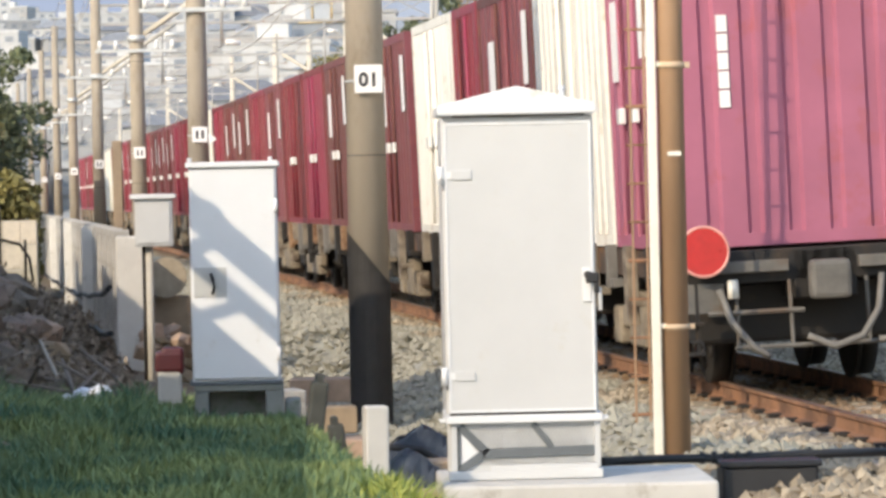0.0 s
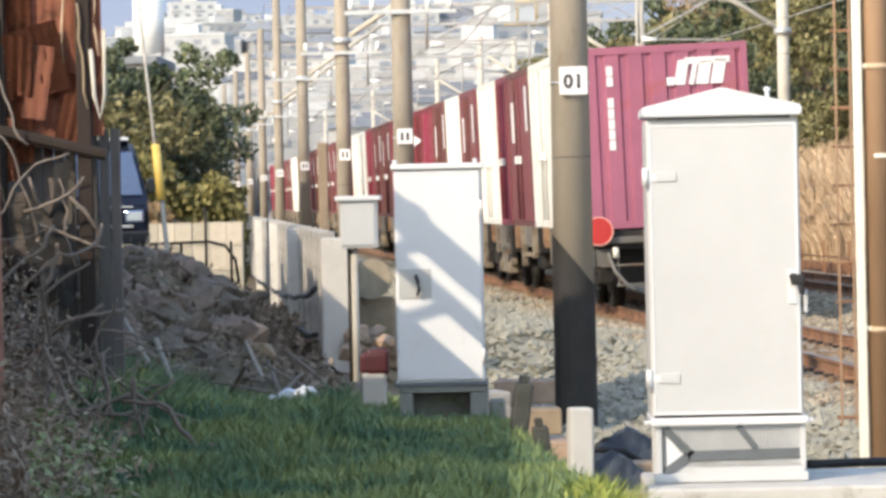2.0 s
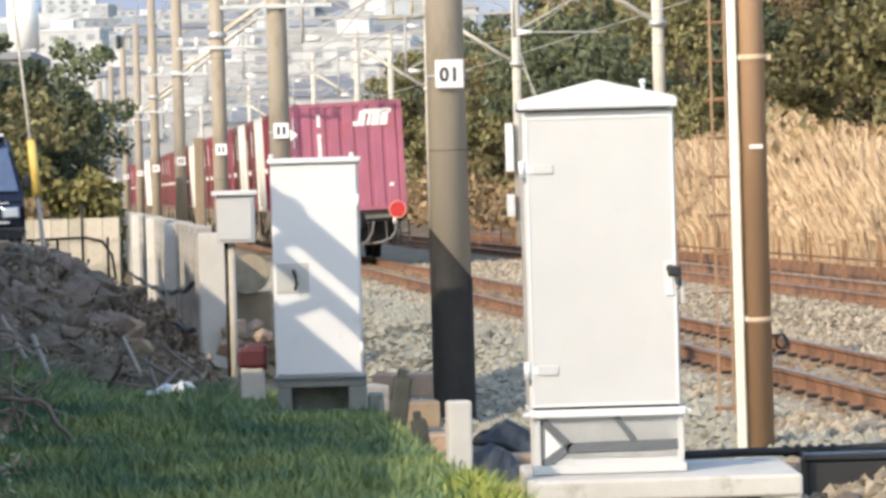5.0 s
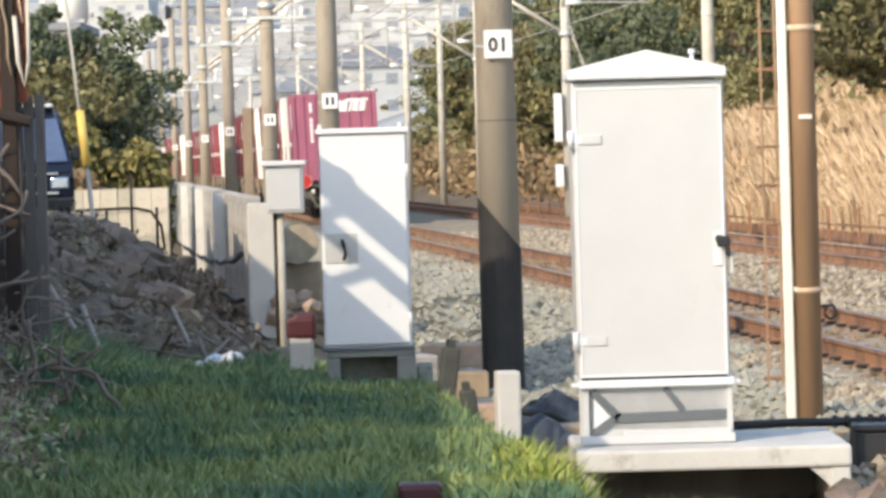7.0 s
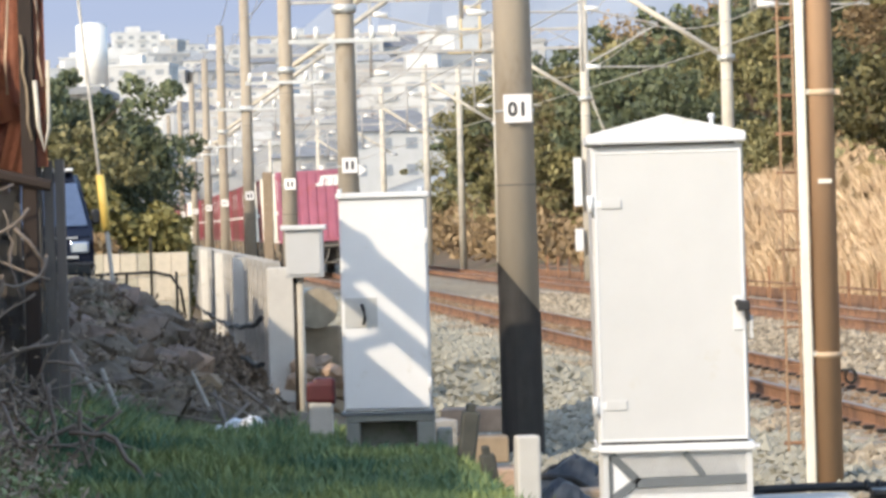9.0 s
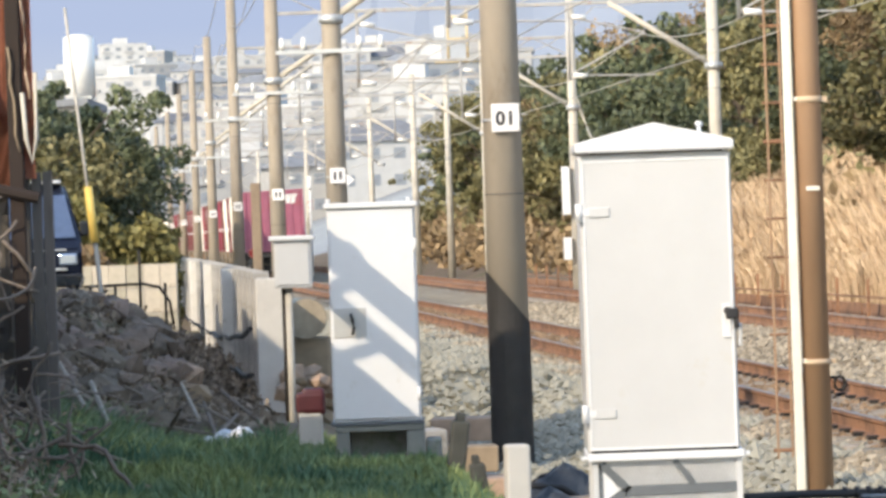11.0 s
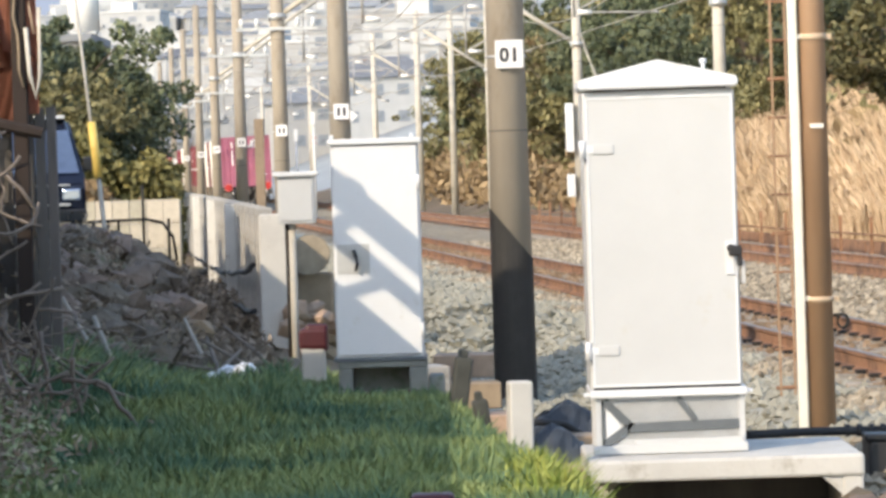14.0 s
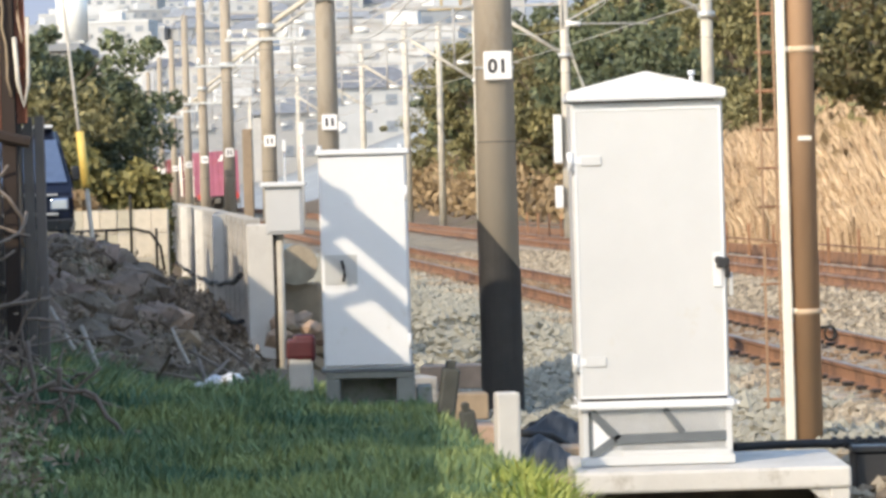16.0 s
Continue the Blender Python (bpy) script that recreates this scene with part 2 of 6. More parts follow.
    "shade_panel": mat("shade_tinted_panel", (0.34, 0.37, 0.41), 0.8, var=0.25, scale=2.5, fine=40, bump=0.2, dirt=(0.2, 0.19, 0.17), dirt_amount=0.2, dirt_scale=2),
    "ink": mat("black_ink", (0.03, 0.03, 0.035), 0.5, var=0.1),
    "marking": mat("white_marking", (0.82, 0.8, 0.79), 0.5, var=0.04),
    "blue_cover": mat("slate_sheet", (0.1, 0.12, 0.15), 0.5, var=0.3, scale=6),
    "grey_mound": mat("grey_grit", (0.34, 0.325, 0.26), 0.95, var=0.18, scale=5, fine=50, bump=0.5),
}


# ---- mesh helpers ----
def box(bm, x0, x1, y0, y1, z0, z1, bevel=0.0, m=None):
    vs = [bm.verts.new((x, y, z)) for x in (x0, x1) for y in (y0, y1) for z in (z0, z1)]
    fs = [bm.faces.new([vs[i] for i in q]) for q in ((0, 1, 3, 2), (4, 6, 7, 5), (0, 4, 5, 1), (2, 3, 7, 6), (0, 2, 6, 4), (1, 5, 7, 3))]
    if m is not None:
        bmesh.ops.transform(bm, matrix=m, verts=vs)
    if bevel:
        es = list({e for f in fs for e in f.edges})
        bmesh.ops.bevel(bm, geom=es, offset=bevel, segments=2, affect="EDGES", profile=0.5)
    return bm


def rod(bm, a, b, r0, r1=None, n=10, caps=True):
    a, b = Vector(a), Vector(b)
    r1 = r0 if r1 is None else r1
    q = (b - a).to_track_quat("Z", "Y").to_matrix()
    rings = []
    for p, r in ((a, r0), (b, r1)):
        rings.append([bm.verts.new(p + q @ Vector((r * math.cos(2 * math.pi * i / n), r * math.sin(2 * math.pi * i / n), 0))) for i in range(n)])
    for i in range(n):
        f = bm.faces.new((rings[0][i], rings[0][(i + 1) % n], rings[1][(i + 1) % n], rings[1][i]))
        f.smooth = n > 7
    if caps:
        bm.faces.new(rings[0][::-1])
        bm.faces.new(rings[1])
    return bm


def tube(bm, pts, r, n=6):
    pts = [Vector(p) for p in pts]
    rings = []
    for i, p in enumerate(pts):
        d = (pts[min(i + 1, len(pts) - 1)] - pts[max(i - 1, 0)])
        q = d.to_track_quat("Z", "Y").to_matrix()
        rings.append([bm.verts.new(p + q @ Vector((r * math.cos(2 * math.pi * k / n), r * math.sin(2 * math.pi * k / n), 0))) for k in range(n)])
    for a, b in zip(rings, rings[1:]):
        for k in range(n):
            f = bm.faces.new((a[k], a[(k + 1) % n], b[(k + 1) % n], b[k]))
            f.smooth = True
    bm.faces.new(rings[0][::-1])
    bm.faces.new(rings[-1])
    return bm


def sag(a, b, drop, n=10):
    a, b = Vector(a), Vector(b)
    return [a.lerp(b, i / n) - Vector((0, 0, drop * 4 * (i / n) * (1 - i / n))) for i in range(n + 1)]


def rock(bm, at, r, squash=0.7, seed=0):
    rnd = random.Random(seed)
    g = bmesh.ops.create_icosphere(bm, subdivisions=1, radius=1.0)
    s = Vector((r * rnd.uniform(0.7, 1.3), r * rnd.uniform(0.7, 1.3), r * squash * rnd.uniform(0.7, 1.2)))
    turn = Euler((rnd.uniform(-.4, .4), rnd.uniform(-.4, .4), rnd.uniform(0, 6))).to_matrix()
    for v in g["verts"]:
        k = 1 + rnd.uniform(-0.22, 0.22)
        v.co = turn @ Vector((v.co.x * s.x * k, v.co.y * s.y * k, v.co.z * s.z * k)) + Vector(at)
    return bm


def mesh_of(name, bm, material):
    bmesh.ops.recalc_face_normals(bm, faces=bm.faces[:])
    me = bpy.data.meshes.new(name)
    bm.to_mesh(me)
    bm.free()
    me.materials.append(material)
    return me


def part(name, bm, material, parent=None, label="", at=None):
    """One mesh object from a bmesh, under a thing or a part."""
    ob = new(name, mesh_of(name, bm, material))
    if parent:
        ob.parent = parent
    if at is not None:
        ob.matrix_basis = at
    return tagged(ob, label)


def piece(name, me, parent, m):
    ob = new(name, me)
    ob.parent, ob.matrix_basis = parent, m
    return ob


def thing(name, m, label, category, group="", kind=""):
    ob = new(name)
    ob.matrix_basis = m
    ob.empty_display_size = 0.2
    return tagged(ob, label, category, group, kind)


def B():
    return bmesh.new()


def sheet(name, verts, faces, material, smooth=False):
    me = bpy.data.meshes.new(name)
    me.from_pydata(verts, [], faces)
    me.materials.append(material)
    if smooth:
        me.polygons.foreach_set("use_smooth", [True] * len(me.polygons))
    return me


# ---- the lie of the land: the track bends gently to the left ----
def tc(y):
    easing = 0.0064 * (math.hypot(y - 130, 15) + y - 130)      # the bend slackens far off
    return 6.18 - 0.0712 * y - 0.0000846 * y * y + easing - 0.0064 * (math.hypot(30 - 130, 15) + 30 - 130)


def slope(y):
    return -0.0712 - 0.0001692 * y + 0.0064 * ((y - 130) / math.hypot(y - 130, 15) + 1)


def gz(x, y):
    u = x - tc(y)
    left = float(np.interp(y, (0, 31, 50, 60, 120), (0, 0, 0.4, 0.62, 0.62)))
    mid = float(np.interp(y, (0, 29, 36), (0.0, 0.0, -0.4)))
    z = float(np.interp(u, (-400, -40, -12, -8.2, -6.2, -5.0, -4.35, -3.85, -2.7, -1.75, 1.7, 2.4, 2.9, 6.4, 7.2, 8.2, 9.5, 14, 30, 60, 120, 400),
                        (2, 1.2, left + 0.2, left, min(left, mid * 0.7), mid * 0.6, mid, -0.5, -0.5, -0.19, -0.19, -0.28, -0.19, -0.19, -0.42, -0.3, 0.1, 1.2, 6.5, 15, 24, 26)))
    if y > 420:
        z = max(z, 0.0) if u > 9 else z
        z += (min(y, 2100) - 420) * 0.034
    return z


def ground():
    xs = np.concatenate([[-2500, -1200, -500, -250, -120, -70, -45], np.arange(-32, -8, 0.8), np.arange(-8, 8, 0.22), np.arange(8, 30, 0.8), [36, 48, 64, 90, 130, 220, 500, 1200, 2500]])
    ys = np.concatenate([[-200, -60, -20, -5, 2, 8], np.arange(12, 60, 0.4), np.arange(60, 180, 2.0), np.arange(180, 440, 10), np.arange(440, 1300, 60), [1500, 2000, 2100, 3000, 4800]])
    verts = [(x, y, gz(x, y) + (0.035 * noise.noise((x * 1.3, y * 1.3, 0)) if y < 200 else 0)) for y in ys for x in xs]
    w = len(xs)
    faces = [(j * w + i, j * w + i + 1, (j + 1) * w + i + 1, (j + 1) * w + i) for j in range(len(ys) - 1) for i in range(w - 1)]
    me = sheet("ground", verts, faces, M["soil"], True)
    me.materials.append(M["ballast"])
    me.materials.append(M["far_ground"])
    me.materials.append(M["grit"])
    me.materials.append(M["ballast_rust"])
    for p in me.polygons:
        c = p.center
        u = c.x - tc(c.y)
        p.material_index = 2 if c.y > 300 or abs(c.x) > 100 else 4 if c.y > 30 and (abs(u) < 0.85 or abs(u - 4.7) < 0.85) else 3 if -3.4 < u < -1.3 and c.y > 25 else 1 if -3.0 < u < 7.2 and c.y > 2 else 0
    tagged(new("ground", me), "trodden brown soil beside stone ballast", "ground", kind="structure")
    # hills far behind the town, with haze put into their blue colour
    bm = B()
    n = 60
    top, low = [], []
    for i in range(n + 1):
        x = -1500 + 3300 * i / n
        h = float(np.interp(x, (-1500, -700, -330, -200, -60, 200, 1800), (60, 62, 75, 190, 300, 380, 420))) + 14 * noise.noise((x * 0.01, 3, 0))
        top.append(bm.verts.new((x, 4300, h)))
        low.append(bm.verts.new((x, 3900, -5)))
    for i in range(n):
        bm.faces.new((low[i], low[i + 1], top[i + 1], top[i]))
    glow = bpy.data.materials.new("pale_blue_sky")
    glow.use_nodes = True
    gn, gl = glow.node_tree.nodes, glow.node_tree.links
    gn.remove(gn["Principled BSDF"])
    em, co, sep, rp = gn.new("ShaderNodeEmission"), gn.new("ShaderNodeTexCoord"), gn.new("ShaderNodeSeparateXYZ"), gn.new("ShaderNodeMapRange")
    mx = gn.new("ShaderNodeMix")
    mx.data_type = "RGBA"
    mx.inputs[6].default_value, mx.inputs[7].default_value = (0.235, 0.27, 0.325, 1), (0.165, 0.215, 0.335, 1)
    rp.inputs["From Min"].default_value, rp.inputs["From Max"].default_value = 60, 260
    gl.new(co.outputs["Object"], sep.inputs[0])
    gl.new(sep.outputs["Z"], rp.inputs[0])
    gl.new(rp.outputs[0], mx.inputs[0])
    gl.new(mx.outputs[2], em.inputs["Color"])
    gl.new(em.outputs[0], gn["Material Output"].inputs["Surface"])
    sk = B()
    sk.faces.new([sk.verts.new(p) for p in ((-2400, 4700, -20), (2400, 4700, -20), (2400, 4700, 900), (-2400, 4700, 900))])
    tagged(part("backdrop_sky", sk, glow), "pale blue hazy sky low over the town", "sky", kind="structure")
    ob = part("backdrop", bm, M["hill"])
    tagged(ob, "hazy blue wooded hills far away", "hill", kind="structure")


def sweep(bm, profile, offset, y0, y1, step):
    ys = np.arange(y0, y1 + 0.01, step)
    rings = []
    for y in ys:
        s = slope(y)
        k = 1 / math.hypot(1, s)
        rings.append([bm.verts.new((tc(y) + (offset + a) * k, y - (offset + a) * s * k, b)) for a, b in profile])
    for p, q in zip(rings, rings[1:]):
        for i in range(len(profile)):
            j = (i + 1) % len(profile)
            bm.faces.new((p[i], p[j], q[j], q[i]))
    bm.faces.new(rings[0])
    bm.faces.new(rings[-1][::-1])
    return bm


def tracks():
    web = [(-0.06, -0.15), (0.06, -0.15), (0.06, -0.135), (0.012, -0.12), (0.012, -0.042), (0.032, -0.03), (0.032, -0.006), (-0.032, -0.006), (-0.032, -0.03), (-0.012, -0.042), (-0.012, -0.12), (-0.06, -0.135)]
    head = [(-0.028, -0.0059), (0.028, -0.0059), (0.026, 0.0), (-0.026, 0.0)]
    bm = B()
    box(bm, -1.0, 1.0, -0.11, 0.11, -0.31, -0.155, 0.02)
    sleeper = mesh_of("sleeper", bm, M["sleeper"])
    clip_bm = B()
    box(clip_bm, -0.05, 0.05, -0.05, 0.05, -0.155, -0.12, 0.01)
    clip = mesh_of("rail_clip", clip_bm, M["dark_steel"])
    for k, off in enumerate((0.0, 4.7)):
        t = thing(f"track_{k + 1}", Matrix(), "rust-brown railway track on concrete sleepers in ballast", "railway track", kind="structure")
        for side in (-0.566, 0.566):
            rail = part("rail", sweep(B(), web, off + side, 6, 330, 2.0), M["rail_rust"], t)
            part("rail_head", sweep(B(), head, off + side, 6, 330, 2.0), M["rail_head"], rail, "worn shiny top of the rail")
        for i in range(150):
            y = 22 + i * 0.6
            s = slope(y)
            m = pose(tc(y) + off, y, 0, 0, 0, math.degrees(math.atan(-s)))
            piece("sleeper", sleeper, t, m)
            if i < 45:
                for side in (-0.566, 0.566):
                    for d in (-0.085, 0.085):
                        piece("rail_clip", clip, t, m @ pose(side + d, 0, 0))


def grit(x, y):
    """Height of the grit bank over the ground."""
    u = x - tc(y)
    return 0.5 * math.exp(-((u + 2.75) / 0.75) ** 2) * float(np.interp(y, (42.5, 45, 57.5, 60.5), (0, 1, 1, 0)))


def scatter_stones():
    rnd = np.random.RandomState(5)
    near, far, rusty = ([], []), ([], []), ([], [])
    oct_ = np.array([(1, 0, 0), (-1, 0, 0), (0, 1, 0), (0, -1, 0), (0, 0, 1), (0, 0, -1)], float)
    tri = [(0, 2, 4), (2, 1, 4), (1, 3, 4), (3, 0, 4), (2, 0, 5), (1, 2, 5), (3, 1, 5), (0, 3, 5)]
    n = 0
    while n < 32000:
        y = 19 + 75 * rnd.rand() ** 1.7
        u = rnd.uniform(-3.3, 7.3)
        x = tc(y) + u
        if abs(x) > 0.12 * y + 1 or any(abs(u - r) < 0.085 for r in (-0.566, 0.566, 4.134, 5.266)):
            continue
        r = rnd.uniform(0.026, 0.062) * (1 + y / 160)
        p = oct_ * r * rnd.uniform(0.6, 1.25, (6, 3))
        a = rnd.rand() * 6.28
        c, s = math.cos(a), math.sin(a)
        tilt = rnd.uniform(-0.6, 0.6)
        zg = gz(x, y) + grit(x, y)
        verts, faces = near if u < -1.2 + 0.4 * math.sin(y * 1.3) and y > 25 else rusty if y > 29 and (abs(u) < 0.8 or abs(u - 4.7) < 0.8) else far
        for q in p:
            qx, qy, qz = q[0] * c - q[1] * s, q[0] * s + q[1] * c, q[2] * 0.75 + q[0] * tilt
            verts.append((x + qx, y + qy, zg + r * 0.2 + qz))
        faces += [tuple(len(verts) - 6 + i for i in f) for f in tri]
        n += 1
    tagged(new("ballast_stones", sheet("ballast_stones", *far, M["stone"])), "loose buff crushed stone along the track", "ballast", kind="stuff")
    tagged(new("rusty_ballast", sheet("rusty_ballast", *rusty, M["stone_rust"])), "rust-stained crushed stone between the rails", "ballast", kind="stuff")
    tagged(new("grey_grit", sheet("grey_grit", *near, M["stone_grey"])), "pale grey crushed stone on the bank beside the track", "ballast", kind="stuff")


def grass():
    rnd = np.random.RandomState(9)
    verts, faces = [], []
    n = 0
    while n < 62000:
        y = 16 + 21 * rnd.rand() ** 1.25
        x = rnd.uniform(-0.118 * y - 0.6, 1.1)
        u = x - tc(y)
        edge = -4.1 + 0.25 * noise.noise((y * 0.9, 1.7, 0))
        if u > edge or (-0.33 < x < 0.02 and y < 18.4) or x < -0.119 * y - 0.05 or (y > 27.5 and x > -0.9) or (y > 29 and rnd.rand() < (y - 29) / (3.5 if x > -2.0 else 9.0)):
            continue
        clump = 0.5 + 0.5 * noise.noise((x * 1.1, y * 1.1, 4))
        h = rnd.uniform(0.04, 0.1) + (0.2 if x > -1.3 else 0.34) * clump ** 2 * rnd.rand()
        a = rnd.rand() * 6.28
        w = rnd.uniform(0.006, 0.014)
        lx, ly = rnd.normal(0, 0.35, 2) * h
        z = gz(x, y) - 0.01
        dx, dy = math.cos(a) * w, math.sin(a) * w
        k = len(verts)
        verts += [(x - dx, y - dy, z), (x + dx, y + dy, z), (x + dx * 0.7 + lx * 0.4, y + dy * 0.7 + ly * 0.4, z + h * 0.6), (x - dx * 0.7 + lx * 0.4, y - dy * 0.7 + ly * 0.4, z + h * 0.6), (x + lx, y + ly, z + h)]
        faces += [(k, k + 1, k + 2, k + 3), (k + 3, k + 2, k + 4)]
        n += 1
    for _ in range(5200):                           # longer grass along the heap
        y = rnd.uniform(27, 37.5)
        x = rnd.uniform(-0.112, -0.062 - 0.0012 * (y - 27)) * y
        h = rnd.uniform(0.1, 0.42) * float(np.interp(x / y, (-0.1, -0.07), (1, 0.45)))
        a = rnd.rand() * 6.28
        w = rnd.uniform(0.007, 0.016)
        lx, ly = rnd.normal(0.15, 0.45, 2) * h
        z = gz(x, y) - 0.01
        dx, dy = math.cos(a) * w, math.sin(a) * w
        k = len(verts)
        verts += [(x - dx, y - dy, z), (x + dx, y + dy, z), (x + dx * 0.7 + lx * 0.4, y + dy * 0.7 + ly * 0.4, z + h * 0.6), (x - dx * 0.7 + lx * 0.4, y - dy * 0.7 + ly * 0.4, z + h * 0.6), (x + lx, y + ly, z + h)]
        faces += [(k, k + 1, k + 2, k + 3), (k + 3, k + 2, k + 4)]
    tagged(new("grass", sheet("grass", verts, faces, M["grass"])), "short green grass and weeds on the bank", "grass", kind="stuff")
    verts, faces = [], []
    for _ in range(2600):                           # tuft before the slab, sunlight put into its lighter colour
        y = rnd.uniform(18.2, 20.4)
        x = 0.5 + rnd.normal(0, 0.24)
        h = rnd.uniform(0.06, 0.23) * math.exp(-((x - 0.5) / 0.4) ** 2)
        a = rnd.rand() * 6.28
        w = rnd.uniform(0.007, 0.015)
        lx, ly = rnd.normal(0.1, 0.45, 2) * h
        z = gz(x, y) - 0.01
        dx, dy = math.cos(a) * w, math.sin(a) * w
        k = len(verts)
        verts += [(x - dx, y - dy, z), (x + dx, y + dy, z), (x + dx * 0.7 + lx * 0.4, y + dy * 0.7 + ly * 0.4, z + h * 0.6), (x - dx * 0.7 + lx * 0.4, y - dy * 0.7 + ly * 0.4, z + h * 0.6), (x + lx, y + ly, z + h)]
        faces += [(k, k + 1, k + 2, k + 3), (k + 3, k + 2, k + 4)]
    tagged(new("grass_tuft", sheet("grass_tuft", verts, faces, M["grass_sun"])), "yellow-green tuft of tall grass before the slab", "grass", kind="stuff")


def reeds():
    rnd = np.random.RandomState(11)
    verts, faces = [], []
    n = 0
    while n < 42000:
        y = 40 + 85 * rnd.rand()
        u = 8.3 + 9 * rnd.rand() ** 1.4
        x = tc(y) + u
        if x > 0.125 * y + 1.5 or x < 0.0:
            continue
        z = gz(x, y)
        clump = 0.5 + 0.5 * noise.noise((x * 0.5, y * 0.35, 2))
        h = (1.15 + 1.8 * clump * rnd.uniform(0.5, 1)) * float(np.interp(u, (8.3, 9.5), (0.5, 1.0)))
        a = rnd.rand() * 6.28
        w = rnd.uniform(0.007, 0.018)
        lx, ly = rnd.normal(0, 0.14, 2) * h
        dx, dy = math.cos(a) * w, math.sin(a) * w
        k = len(verts)
        verts += [(x - dx, y - dy, z), (x + dx, y + dy, z), (x + dx + lx * 0.5, y + dy + ly * 0.5, z + h * 0.7), (x - dx + lx * 0.5, y - dy + ly * 0.5, z + h * 0.7),
                  (x + dx * 2.2 + lx * 0.9, y + dy * 2 + ly, z + h * 0.88), (x + lx * 1.2, y + ly * 1.2, z + h), (x - dx * 2 + lx * 0.8, y - dy * 2 + ly * 0.8, z + h * 0.86)]
        faces += [(k, k + 1, k + 2, k + 3), (k + 3, k + 2, k + 4, k + 5), (k + 3, k + 5, k + 6)]
        for _ in range(3):                          # drooping side blades and the plume
            d = rnd.normal(0, 1, 3)
            d[2] = d[2] * 0.6 - 0.25
            d *= rnd.uniform(0.08, 0.2) / np.linalg.norm(d)
            f = rnd.uniform(0.45, 1.0)
            px, py, pz = x + lx * f, y + ly * f, z + h * f
            wv, wz = rnd.uniform(0.006, 0.018), rnd.uniform(-0.014, 0.014)
            k = len(verts)
            verts += [(px, py, pz), (px + d[0] * 0.5 + wv, py + d[1] * 0.5, pz + d[2] * 0.3 + wz), (px + d[0], py + d[1], pz + d[2]), (px + d[0] * 0.5 - wv, py + d[1] * 0.5, pz + d[2] * 0.3 - wz)]
            faces.append((k, k + 1, k + 2, k + 3))
        n += 1
    tagged(new("dry_reeds", sheet("dry_reeds", verts, faces, M["reed"])), "tall dry straw-coloured reeds on the railway bank", "reeds", kind="stuff")


# ---- trees ----
def tree_kind(name, height, spread, leaf, leaves, leaf_size, seed, bare=0.0, low=0.15):
    rnd = random.Random(seed)
    t = thing(name, Matrix(), "", "tree")
    bm = B()
    rod(bm, (0, 0, -0.5), (0.1, 0, height * 0.5), height * 0.022, height * 0.014, 7)
    tips = []
    for i in range(15):
        a, z0 = rnd.uniform(0, 6.28), height * rnd.uniform(low + 0.05, 0.6)
        r = spread * rnd.uniform(0.45, 0.95)
        tip = Vector((math.cos(a) * r, math.sin(a) * r, min(height * 0.95, z0 + height * rnd.uniform(0.02, 0.38))))
        rod(bm, (0.05, 0, z0), tip, height * 0.009, 0.02, 5)
        tips.append(tip)
    rod(bm, (0.1, 0, height * 0.5), (0.1, 0.1, height * 0.93), height * 0.014, 0.02, 6)
    tips += [Vector((0, 0, height * 0.9)), Vector((0.3, 0.1, height * 0.7))]
    part("trunk", bm, M["bark"], t)
    nr = np.random.RandomState(seed)
    verts, faces = [], []
    for tip in tips:
        for _ in range(5):
            c = Vector(tip) + Vector((rnd.gauss(0, 0.22), rnd.gauss(0, 0.22), rnd.gauss(0, 0.13))) * spread
            rr = spread * rnd.uniform(0.1, 0.24)
            for _ in range(int(leaves / (5 * len(tips)))):
                d = nr.normal(0, 1, 3)
                d /= np.linalg.norm(d)
                p = np.array(c) + d * rr * nr.uniform(0.55, 1.1) * np.array((1, 1, 0.75))
                if p[2] < height * low * 0.7:
                    continue
                a, b = nr.normal(0, 1, 3), nr.normal(0, 1, 3)
                a /= np.linalg.norm(a)
                b = np.cross(a, b)
                b /= np.linalg.norm(b)
                s = leaf_size * nr.uniform(0.5, 1.2)
                a, b = a * s, b * s * 0.55
                k = len(verts)
                verts += [tuple(p - a), tuple(p + b), tuple(p + a), tuple(p - b)]
                faces.append((k, k + 1, k + 2, k + 3))
    crown = new("crown", sheet("crown", verts, faces, M[leaf]))
    crown.parent = t
    return t


